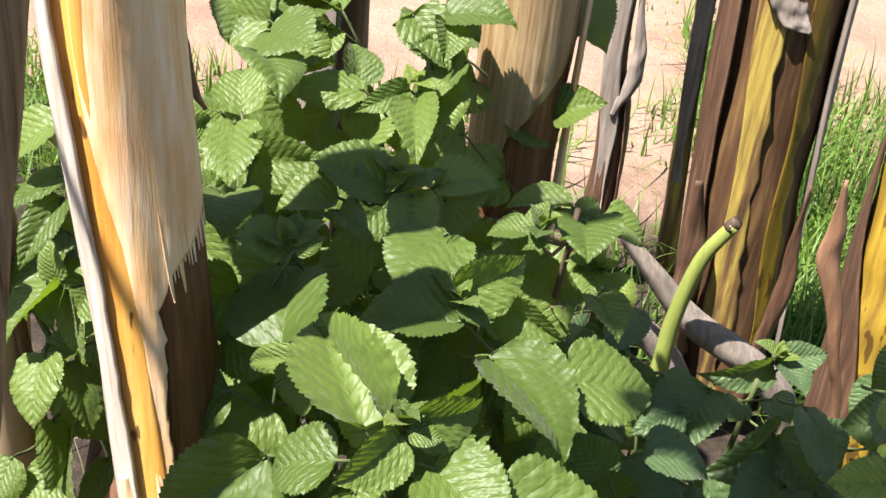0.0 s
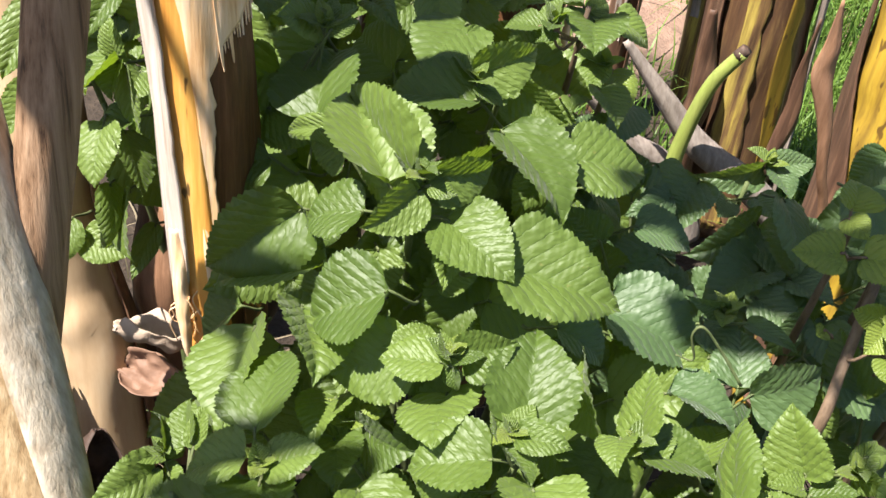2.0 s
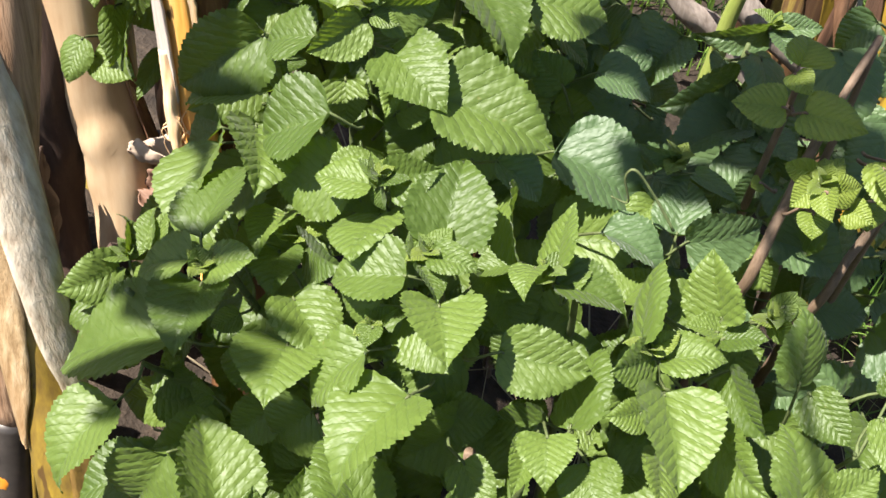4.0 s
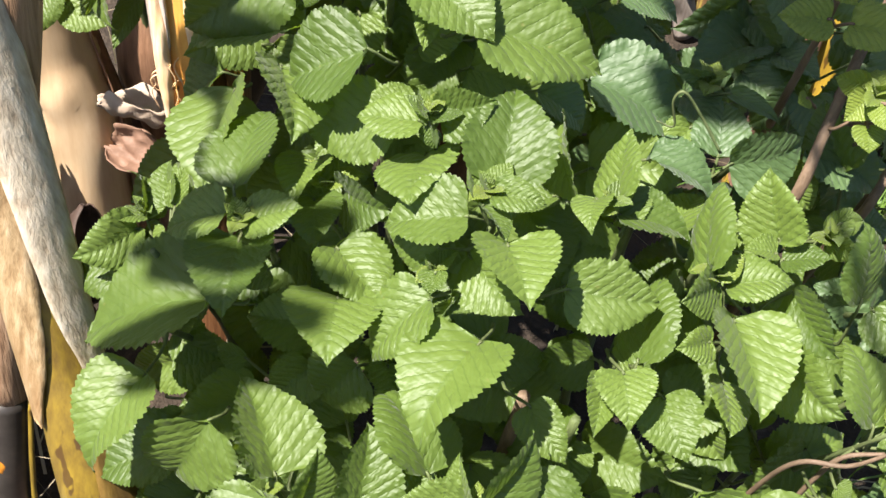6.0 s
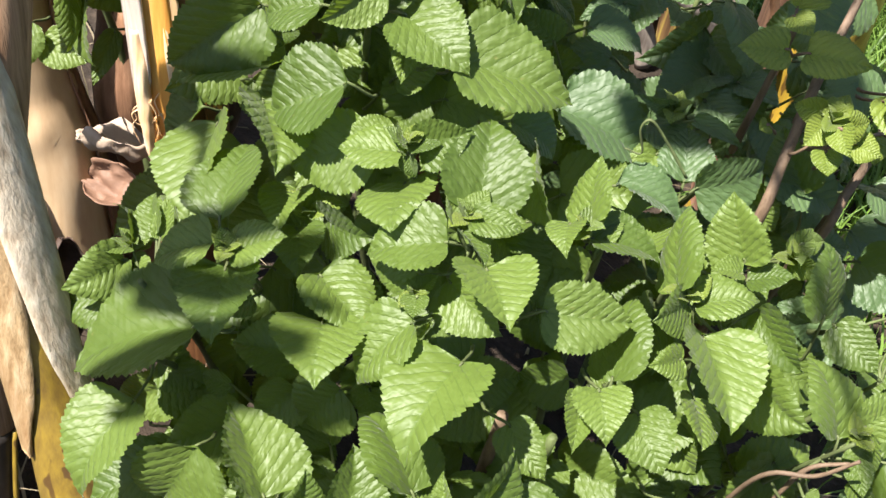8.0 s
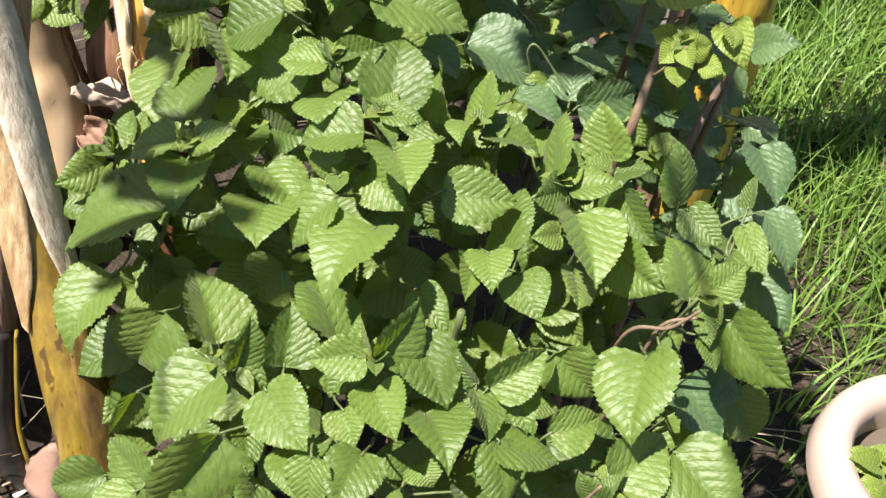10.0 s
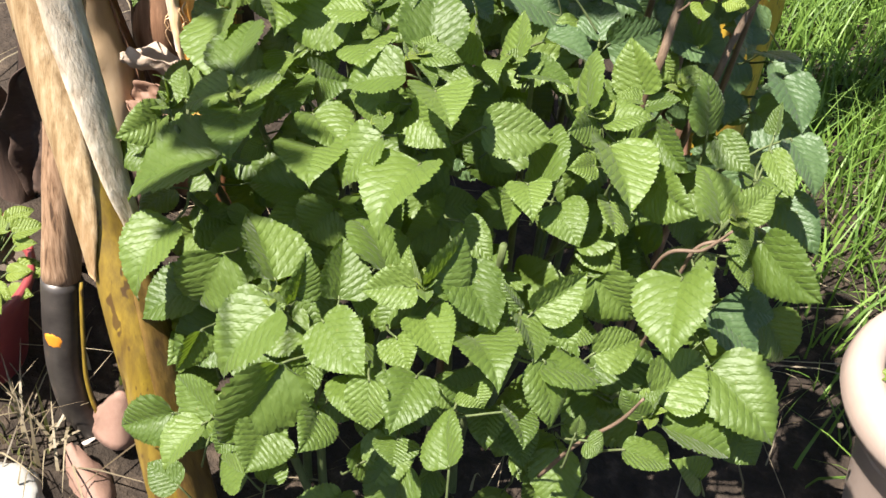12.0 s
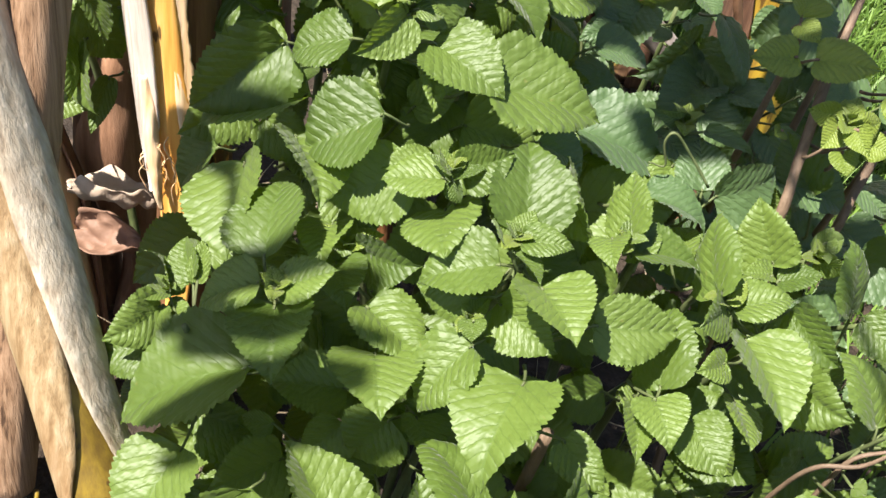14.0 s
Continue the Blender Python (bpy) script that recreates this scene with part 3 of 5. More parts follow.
sheath(ob, at, AX3, 0.0805, [(0.0, 8), (0.5, 18), (0.95, 22)], [(0.0, 20), (0.45, 34), (0.95, 38)], OLIVE, "olive strip of living sheath", seed=4.2, rings=60, frill=0.5)
sheath(ob, at, AX3, 0.082, [(0.0, -90), (0.9, -90)], [(0.0, -58), (0.9, -48)], UMBER, "dark dry sheath", seed=3.9, lift=0.012)
sheath(ob, at, AX3, 0.083, [(0.0, 38), (0.45, 50), (0.95, 62)], [(0.0, 95), (0.95, 100)], GREY, "grey dry sheath", seed=7.9, lift=0.015)

# the yellow stem on the other side
AX4 = [(0.398, 0.72, 1.3), (0.402, 0.72, 0.7), (0.418, 0.72, 0.4), (0.428, 0.72, -0.02)]
ob, at = banana("bright yellow banana stem with brown sheath", AX4, [0.064, 0.066, 0.070, 0.076], YELLOW, 23)
sheath(ob, at, AX4, lambda t: 0.0665 + 0.009 * t, [(0.0, -125), (0.95, -125)], [(0.0, -98), (0.33, -85), (0.5, -55), (0.66, -38), (0.95, -20)], UMBER, "dark brown sheath", seed=2.9, lift=0.005)

# thin stems farther off
for label, axis, radii, core in (
    ("grey dead banana stem with torn sheath", [(0.12, 1.45, 1.2), (0.106, 1.45, 0.56), (0.125, 1.45, 0.3), (0.13, 1.45, -0.02)], [0.012, 0.018, 0.024, 0.032], UMBER),
    ("thin young banana stem, yellow at the foot", [(0.25, 1.55, 1.2), (0.258, 1.55, 0.53), (0.295, 1.55, -0.02)], [0.013, 0.015, 0.02], STREAK),
    ("dark stem beyond the leaves", [(-0.31, 0.95, 1.3), (-0.31, 0.95, 0.5), (-0.30, 0.95, 0.0)], [0.04, 0.045, 0.05], UMBER),
):
    ob, at = banana(label, axis, radii, core, 31)
    sheath(ob, at, axis, radii[1] + 0.004, [(0.1, -70), (0.5, -50), (0.8, -30)], [(0.1, 10), (0.5, 20), (0.8, 0)], GREY, "torn grey sheath", seed=axis[0][1], rings=24, frill=0.4, lift=0.004)
    sheath(ob, at, axis, radii[2] + 0.004, [(0.45, 40), (0.95, 50)], [(0.45, 110), (0.95, 100)], YELLOW if core == STREAK else UMBER, "lower sheath", seed=axis[0][1] + 3, rings=24, frill=0.3, lift=0.004)


# ---- the tool leaning in the corner ----
def make_tool():
    ob = thing("hoe", "long weathered wooden tool handle in a curved black iron head", "garden tool", (-0.42, -0.07, 0.09))
    at = Vector(ob.location)
    axis = [(-0.337, 0.090, 1.30), (-0.369, 0.048, 1.0), (-0.402, 0.004, 0.69), (-0.440, -0.045, 0.33)]
    v, f = tube(axis, [0.0200, 0.0205, 0.0208, 0.0215], 20, 40, 0.10, 5)
    mesh_object("handle", [p - at for p in v], f, WOOD, ob, "weathered wooden handle with long cracks")
    head = [(-0.4395, -0.044, 0.342), (-0.442, -0.062, 0.272), (-0.443, -0.072, 0.208), (-0.436, -0.078, 0.147), (-0.420, -0.082, 0.105), (-0.398, -0.084, 0.074)]
    v, f = tube(head, [0.0228, 0.0228, 0.0224, 0.022, 0.020, 0.014], 20, 36)
    mesh_object("head", [p - at for p in v], f, IRON, ob, "curved black iron socket")
    v, f = tube([(-0.414, -0.050, 0.345), (-0.416, -0.068, 0.27), (-0.417, -0.080, 0.20), (-0.408, -0.088, 0.14), (-0.392, -0.09, 0.10)], [0.0025, 0.003, 0.003, 0.003, 0.002], 8, 24)
    mesh_object("seam", [p - at for p in v], f, OLIVE, ob, "rusty yellow weld seam")
    # a splash of paint, a thin skin on the iron
    verts, faces, n = [], [], 11
    centre = Vector((-0.4425, -0.062, 0.272))
    for j in range(n):
        for i in range(n):
            u, w = i / (n - 1) * 2 - 1, j / (n - 1) * 2 - 1
            k = max(abs(u), abs(w)) / max(1e-6, math.hypot(u, w)) if (u or w) else 1.0
            ang = math.atan2(w, u)
            edge = 1 + 0.25 * noise.noise(Vector((math.cos(ang) * 2, math.sin(ang) * 2, 4.0))) + 0.15 * noise.noise(Vector((math.cos(ang) * 6, math.sin(ang) * 6, 1.0)))
            a = radians(-10) + u * k * 0.62 * edge
            z = w * k * 0.0115 * edge
            lift = 0.0236 - 0.0016 * max(abs(u), abs(w)) ** 6
            verts.append(centre + Vector((math.sin(a) * lift + z * 0.01, -math.cos(a) * lift + z * 0.17, z)))
    faces = [(j * n + i, j * n + i + 1, (j + 1) * n + i + 1, (j + 1) * n + i) for j in range(n - 1) for i in range(n - 1)]
    mesh_object("paint_mark", [p - at for p in verts], faces, ORANGE_PAINT, ob, "splash of orange paint")


make_tool()


# ---- pots ----
def lathe(profile, sides=48):
    verts, faces = [], []
    for r, z in profile:
        verts += [(r * math.cos(2 * math.pi * k / sides), r * math.sin(2 * math.pi * k / sides), z) for k in range(sides)]
    for i in range(len(profile) - 1):
        for k in range(sides):
            a, b = i * sides + k, i * sides + (k + 1) % sides
            faces.append((a, b, b + sides, a + sides))
    return verts, faces


def make_pot(label, at, profile, soil_r, soil_z, material, rim_label):
    ob = thing("flower_pot", label, "flower pot", at, "flower pots")
    v, f = lathe(profile)
    mesh_object("pot_body", v, f, material, ob, rim_label)
    v, f = lathe([(soil_r, soil_z), (soil_r * 0.5, soil_z + 0.01), (0.002, soil_z + 0.012)])
    mesh_object("soil", v, f, POTTING, ob, "dark potting soil")
    return ob


POT = (0.664, -0.002, -0.03)
make_pot("cream painted clay pot with a thick rolled rim", POT,
         [(0.065, 0.0), (0.078, 0.06), (0.092, 0.14), (0.105, 0.20), (0.125, 0.235), (0.150, 0.265), (0.156, 0.28), (0.153, 0.30), (0.146, 0.318), (0.130, 0.325), (0.114, 0.318), (0.106, 0.30), (0.108, 0.24), (0.108, 0.20)],
         0.1075, 0.255, CREAM_CLAY, "thick cream rim with stains")
chip = Vector((0.511, -0.036, 0.226)) - Vector(POT)
v, f = tube([chip, chip + Vector((-0.004, -0.001, 0.001))], [0.0045, 0.003], 10, 3, 0.3, 2)
mesh_object("chip", v, f, POTTING, bpy.data.objects["flower_pot"], "small dark chip in the rim")
RED = (-0.610, 0.0, 0.075)
make_pot("maroon plastic flower pot", RED, [(0.075, 0.0), (0.085, 0.08), (0.098, 0.15), (0.112, 0.19), (0.112, 0.205), (0.104, 0.205), (0.102, 0.17)], 0.1025, 0.175, RED_PLASTIC, "maroon plastic pot wall")

# ---- stones, shards, litter ----
def lump(name, label, category, at, size, material, seed, flat=1.0, group=""):
    bm = bmesh.new()
    bmesh.ops.create_icosphere(bm, subdivisions=4, radius=1.0)
    for v in bm.verts:
        k = 1 + 0.28 * noise.noise(v.co * 1.3 + Vector((seed, 0, 0))) + 0.07 * noise.noise(v.co * 5 + Vector((0, seed, 0)))
        v.co = Vector((v.co.x * size[0] * k, v.co.y * size[1] * k, v.co.z * size[2] * k * flat))
    me = bpy.data.meshes.new(name)
    bm.to_mesh(me)
    bm.free()
    me.polygons.foreach_set("use_smooth", [True] * len(me.polygons))
    me.materials.append(material)
    ob = new(name, me)
    ob.location = at
    return tagged(ob, label, category, group)


lump("stone", "pale rounded stone among straw", "stone", (-0.50, -0.205, 0.115), (0.06, 0.045, 0.03), STONE, 3.0)


def shard(at, size, turn, seed, label):
    """A curved piece of broken clay pot."""
    n = 9
    verts, faces = [], []
    for layer in (0, 0.007):
        for j in range(n):
            for i in range(n):
                u, v = i / (n - 1) * 2 - 1, j / (n - 1) * 2 - 1
                k = 1 - 0.62 * max(0, v + 0.2) / 1.2
                x, y = u * size[0] * k, v * size[1] * (1 - 0.25 * u * u)
                verts.append((x + 0.004 * noise.noise(Vector((u * 3, v * 3, seed))), y, -2.2 * x * x / size[0] * 0.5 + layer))
    h = n * n
    for j in range(n - 1):
        for i in range(n - 1):
            a = j * n + i
            faces += [(a + 1, a, a + n, a + n + 1), (h + a, h + a + 1, h + a + n + 1, h + a + n)]
    ring = [i for i in range(n)] + [j * n + n - 1 for j in range(1, n)] + [(n - 1) * n + i for i in range(n - 2, -1, -1)] + [j * n for j in range(n - 2, 0, -1)]
    for a, b in zip(ring, ring[1:] + ring[:1]):
        faces.append((a, b, h + b, h + a))
    ob = mesh_object("clay_shard", verts, faces, SHARD)
    ob.matrix_basis = pose(*at, *turn)
    return tagged(ob, label, "clay shard", "broken pot pieces")


shard((-0.377, -0.10, 0.150), (0.034, 0.040), (62, 8, 12), 2.0, "curved pink clay pot shard leaning on the stem")
shard((-0.405, -0.165, 0.115), (0.026, 0.045), (25, -10, 35), 5.0, "rough pinkish clay shard on the ground")


def dry_leaf(at, length, width, turn, seed, material, label):
    """A crumpled, curled dead leaf."""
    rows, cols = 26, 12
    verts, faces = [], []
    for i in range(rows + 1):
        s = i / rows
        w = width * math.sin(math.pi * min(1, s * 0.92 + 0.05)) ** 0.7
        for k in range(cols + 1):
            v = k / cols * 2 - 1
            q = Vector((s * 4 + seed, v * 2.4, seed))
            a = v * 1.5
            verts.append((math.sin(a) * w * 0.6 + 0.1 * width * noise.noise(q), s * length, (1 - math.cos(a)) * w * 0.8 + 0.35 * width * noise.noise(q * 1.4) + 0.3 * length * s * s))
    for i in range(rows):
        for k in range(cols):
            a = i * (cols + 1) + k
            faces.append((a, a + 1, a + cols + 2, a + cols + 1))
    ob = mesh_object("dead_leaf", verts, faces, material)
    thick = ob.modifiers.new("thickness", "SOLIDIFY")
    thick.thickness = 0.0012
    ob.matrix_basis = pose(*at, *turn)
    return tagged(ob, label, "dead leaf", "dead leaves of the clump")


dry_leaf((-0.352, 0.262, 0.415), 0.085, 0.034, (-8, 25, 98), 3.5, DRY, "pale curled dead banana leaf against the stem")
dry_leaf((-0.372, 0.275, 0.335), 0.075, 0.040, (-25, -35, 80), 18.0, DRY_BROWN, "brown curled dead leaf under the pale one")
dry_leaf((-0.47, 0.20, 0.15), 0.15, 0.05, (70, 10, 40), 9.0, ROTTEN, "brown dead leaf in the shaded corner")
dry_leaf((-0.56, 0.22, 0.20), 0.2, 0.06, (65, 0, -20), 12.0, ROTTEN, "dark rotten sheath in the corner")
dry_leaf((-0.285, -0.04, 0.40), 0.05, 0.022, (20, 10, -70), 24.0, ORANGE, "small orange withered leaf")


def ribbon(points, widths, material, label, category, curl=1.2, seed=0.0, face=(0, -1, 0.3), name="dry_strip", parent=None, thick=0.0014, rings=44):
    """A long strip of dry leaf or sheath, rolled a little across its width."""
    path = spline(points, rings)
    wide = np.interp(np.linspace(0, 1, rings), np.linspace(0, 1, len(widths)), widths)
    verts, faces, cols = [], [], 9
    for i, c in enumerate(path):
        d = Vector(path[min(i + 1, rings - 1)] - path[max(i - 1, 0)]).normalized()
        n = Vector(face)
        n = (n - d * n.dot(d)).normalized()
        n = Matrix.Rotation(0.7 * noise.noise(Vector((i * 0.09, seed, 1.0))), 3, d) @ n
        side = d.cross(n)
        for k in range(cols):
            a = (k / (cols - 1) * 2 - 1) * curl
            r = wide[i] / (2 * math.sin(min(1.5, curl))) * (1 + 0.05 * noise.noise(Vector((i * 0.3, k * 0.5, seed))))
            verts.append(Vector(c) + side * (math.sin(a) * r) + n * ((math.cos(a) - 1) * r + 0.12 * wide[i] * noise.noise(Vector((i * 0.16, k * 0.45, seed + 5)))))
    for i in range(rings - 1):
        faces += [(i * cols + k, i * cols + k + 1, (i + 1) * cols + k + 1, (i + 1) * cols + k) for k in range(cols - 1)]
    ob = mesh_object(name, verts, faces, material, parent)
    ob.modifiers.new("thickness", "SOLIDIFY").thickness = thick
    return tagged(ob, label, "" if parent else category, "" if parent else "dry strips of banana sheath")


ribbon([(0.096, 1.03, 0.408), (0.169, 1.03, 0.326), (0.251, 1.03, 0.239), (0.338, 1.03, 0.184), (0.423, 1.04, 0.10), (0.45, 1.05, -0.01)], [0.012, 0.03, 0.045, 0.05, 0.05, 0.04], GREY, "long grey dry banana leaf hanging across the stems", "dry leaf", 0.9, 2.0, (-0.2, -1, 0.6))
ribbon([(0.05, 1.05, 0.30), (0.14, 1.06, 0.22), (0.24, 1.08, 0.13), (0.30, 1.08, 0.0)], [0.02, 0.04, 0.05, 0.04], GREY, "torn grey banana leaf under the cut stalk", "dry leaf", 1.1, 7.0, (0, -1, 0.8))
ribbon([(0.386, 1.1, 0.46), (0.388, 1.1, 0.346), (0.393, 1.1, 0.257), (0.383, 1.1, 0.10), (0.38, 1.1, -0.01)], [0.004, 0.02, 0.03, 0.03, 0.03], UMBER, "dark curled sheath at the stem's side", "dry sheath", 0.8, 4.0)
ribbon([(0.252, 1.125, 0.82), (0.275, 1.115, 0.75), (0.300, 1.112, 0.71), (0.325, 1.112, 0.69)], [0.05, 0.05, 0.04, 0.006], GREY, "grey torn leaf base folded across the stem", "dry leaf", 0.35, 9.0)
ribbon([(0.224, 1.1, 0.445), (0.240, 1.1, 0.323), (0.246, 1.1, 0.18), (0.25, 1.1, -0.01)], [0.012, 0.042, 0.045, 0.05], UMBER, "broken dark brown sheath stump", "dry sheath", 1.0, 5.0)
ribbon([(0.240, 0.55, 0.775), (0.247, 0.55, 0.721), (0.249, 0.55, 0.684), (0.270, 0.55, 0.629), (0.286, 0.55, 0.565), (0.316, 0.56, 0.46), (0.335, 0.57, 0.2), (0.34, 0.58, 0.0)], [0.003, 0.018, 0.026, 0.018, 0.012, 0.010, 0.010, 0.012], RUST, "twisted rusty strip of dry sheath", "dry sheath", 0.7, 3.0)
ribbon([(0.13, 1.43, 0.60), (0.142, 1.42, 0.50), (0.14, 1.42, 0.44), (0.118, 1.42, 0.37)], [0.008, 0.022, 0.03, 0.01], GREY, "torn grey sheath on the dead stem", "dry sheath", 1.2, 6.0)
ribbon([(-0.312, 0.238, 1.25), (-0.314, 0.24, 1.02), (-0.311, 0.24, 0.977), (-0.305, 0.24, 0.947), (-0.298, 0.24, 0.935)], [0.008, 0.007, 0.007, 0.006, 0.003], RUST, "thin brown dry strip hanging from the stem", "dry strip", 1.0, 8.0)
ribbon([(-0.345, 0.165, 0.66), (-0.338, 0.156, 0.60), (-0.335, 0.154, 0.55), (-0.330, 0.156, 0.51)], [0.010, 0.014, 0.012, 0.004], CREAM, "frayed pale strip peeling from the stem", "dry strip", 1.0, 10.0)


# dark sheath strips, added to cover lit ground where the corner is in shade
for i, (x, y, top, lean, wide) in enumerate(((-0.435, 0.375, 0.62, 0.02, 0.07), (-0.39, 0.36, 0.56, -0.02, 0.08), (-0.345, 0.38, 0.60, 0.01, 0.08), (-0.57, 0.30, 0.66, 0.03, 0.08), (-0.63, 0.26, 0.56, -0.02, 0.07),
                                              (-0.69, 0.30, 0.70, 0.02, 0.08), (-0.76, 0.27, 0.60, 0.01, 0.09), (-0.50, 0.15, 0.30, 0.05, 0.05))):
    ribbon([(x, y, top), (x + lean, y - 0.02, top * 0.7), (x - lean * 0.5, y + 0.01, top * 0.35), (x + lean, y - 0.03, 0.03)], [wide * 0.4, wide, wide * 0.9, wide * 0.5], (UMBER, RUST, ROTTEN)[i] if i < 3 else ROTTEN,
           "dark banana sheath strip added as backing for the corner's shade", "dry sheath", 1.3, 20.0 + i * 3, (0.2, -1, 0.2))


ribbon([(-0.60, -0.14, 0.078), (-0.526, -0.13, 0.088), (-0.484, -0.13, 0.084), (-0.442, -0.12, 0.093), (-0.411, -0.10, 0.105)], [0.010, 0.014, 0.016, 0.013, 0.003], WHITE, "bleached curved straw strap on the ground", "straw", 0.7, 31.0, (0, -0.5, 1), name="straw_strap")


def fibres():
    rng = random.Random(12)
    ob = thing("fibre_tuft", "tuft of loose pale fibres on the peeling stem", "plant fibre", (-0.33, 0.155, 0.58))
    for i in range(9):
        x, z = -0.333 + rng.uniform(-0.012, 0.012), 0.605 - rng.uniform(0, 0.03)
        pts = [(x, 0.158, z)]
        for _ in range(4):
            q = pts[-1]
            pts.append((q[0] + rng.uniform(-0.008, 0.008), q[1] - rng.uniform(-0.003, 0.004), q[2] - rng.uniform(0.004, 0.022)))
        v, f = tube(pts, [0.0007, 0.0006, 0.0004], 5, 16)
        mesh_object("fibre", [p - Vector((-0.33, 0.155, 0.58)) for p in v], f, CREAM, ob)


def straps():
    ob = thing("cut_leaf_stalk", "green cut banana leaf stalk with a dark end", "leaf stalk", (0.21, 1.0, 0.0))
    at = Vector(ob.location)
    v, f = tube([(0.205, 1.0, -0.01), (0.212, 1.0, 0.163), (0.214, 1.0, 0.26), (0.232, 1.0, 0.372), (0.264, 1.0, 0.438)], [0.017, 0.0145, 0.0125, 0.0112, 0.0100], 14, 34)
    mesh_object("stalk", [p - at for p in v], f, GREEN_STALK, ob)
    v, f = tube([(0.259, 1.0, 0.430), (0.268, 1.0, 0.446)], [0.0106, 0.0088], 12, 4)
    mesh_object("cut_end", [p - at for p in v], f, ROTTEN, ob, "blackened cut end")
    branch = thing("dry_branch", "dry grey branch behind the stem", "branch", (-0.5, 0.33, 0.855))
    v, f = tube([(-0.53, 0.34, 0.845), (-0.468, 0.32, 0.86), (-0.443, 0.31, 0.867), (-0.385, 0.235, 0.885)], [0.006, 0.0055, 0.005, 0.004], 8, 20, 0.25)
    mesh_object("limb", [p - Vector((-0.5, 0.33, 0.855)) for p in v], f, GREY, branch)


fibres()
GREEN_STALK = fibre_material("green banana stalk", ((0.3, (0.15, 0.19, 0.035)), (0.7, (0.24, 0.28, 0.07))), (50, 50, 6), 0.4)
straps()

# ---- grass, straw, ground litter ----
blades("grass", "long green grass beyond the leafy clump", "grass", GRASS, 22000, (0.42, 3.2, -0.4, 3.6), (0.06, 0.22), (0.0015, 0.004), 1, 0.7,
       density=lambda x, y: min(1.0, max(0.06, (x - 0.50 + 0.25 * y) * 2.2)) * min(1.0, max(0.30, (y - 0.05) * 1.6)) * min(1.0, max(0.0, 2.3 - 1.5 * math.hypot((x - 1.0) * 0.8, (y - 1.0) * 0.8) + 0.9 * noise.noise(Vector((x * 1.6, y * 1.6, 5.0))))))
blades("grass", "green grass between the banana stems", "grass", GRASS, 6000, (-2.6, 0.9, 1.15, 2.5), (0.05, 0.17), (0.0015, 0.004), 2, 0.6,
       density=lambda x, y: min(1.0, max(0.0, 1.1 + 1.4 * noise.noise(Vector((x * 2.0, y * 2.0, 3.0))) - 2.2 * abs(y - 1.65 - 0.3 * noise.noise(Vector((x, 2.0, 1.0)))) - max(0.0, -x - 1.0))))
blades("grass", "sparse tufts of grass on bare sand", "grass", GRASS, 900, (-4, 4, 2.4, 6.5), (0.015, 0.04), (0.002, 0.004), 3, 0.4,
       density=lambda x, y: 1.0 if noise.noise(Vector((x * 1.1, y * 1.1, 9.0))) > 0.42 else 0.0)
blades("straw", "dry straw and dead stalks on the ground", "straw", STRAW, 420, (-0.9, 0.9, -0.6, 0.9), (0.05, 0.18), (0.0008, 0.0022), 4, 2.2)
blades("straw", "pale straw tuft beside the stone", "straw", STRAW, 40, (-0.53, -0.44, -0.16, -0.08), (0.06, 0.14), (0.0012, 0.003), 6, 0.9)

# ---- leafy plants ----
NETTLE = "soft green toothed-leaf plant, densely leaved, in sun"
a = Plant(NETTLE, (-0.10, 0.24), [(-0.145, 0.11, 0.80), (-0.16, 0.06, 0.70), (-0.02, 0.12, 0.72)], LEAVES, 1)
b = Plant("tall toothed-leaf plant between the banana stems", (-0.20, 0.40), [(-0.09, 0.22, 0.83), (-0.20, 0.32, 0.86), (-0.28, 0.33, 0.82), (-0.2, 0.5, 0.80)], LEAVES, 2)
c = Plant("slender plant with small yellowish leaves", (-0.02, 0.40), [(-0.03, 0.33, 0.84), (0.0, 0.32, 0.79)], LEAVES + LIME_LEAVES, 3, WOODY)
d = Plant("toothed-leaf plant behind the clump, its leaves coloured as in shade", (0.17, 0.32), [(0.18, 0.44, 0.61), (0.12, 0.14, 0.69), (0.30, 0.03, 0.58), (0.20, 0.17, 0.65)], SHADED_LEAVES, 4)
e = Plant("woody-stemmed plant with lime green young leaves", (0.25, 0.14), [(0.237, 0.18, 0.828), (0.285, 0.12, 0.725), (0.187, 0.15, 0.80)], LIME_LEAVES, 5, WOODY, thick=0.0065)
f = Plant(NETTLE + ", against the stem", (-0.19, 0.06), [(-0.215, -0.04, 0.655), (-0.28, -0.07, 0.62), (-0.27, -0.08, 0.54)], LEAVES, 6)
g = Plant(NETTLE + ", leaning", (-0.12, -0.10), [(-0.16, -0.20, 0.54), (-0.10, -0.25, 0.54), (-0.2, -0.27, 0.45)], LEAVES, 7)
h = Plant(NETTLE + ", amid the clump", (-0.06, 0.10), [(-0.09, 0.0, 0.72), (-0.04, -0.05, 0.71), (-0.13, -0.06, 0.64)], LEAVES, 8)
j = Plant(NETTLE + ", young tops", (0.10, 0.06), [(0.06, -0.01, 0.69), (0.13, 0.0, 0.68), (0.16, -0.06, 0.65)], LEAVES, 9)
k = Plant(NETTLE + ", low down", (0.03, -0.08), [(0.0, -0.2, 0.58), (0.06, -0.23, 0.56), (0.02, -0.29, 0.5)], LEAVES, 10)
l = Plant(NETTLE + ", drooping", (0.22, -0.02), [(0.255, -0.13, 0.64), (0.185, -0.27, 0.55), (0.29, -0.06, 0.63)], LEAVES, 11, thick=0.0042)
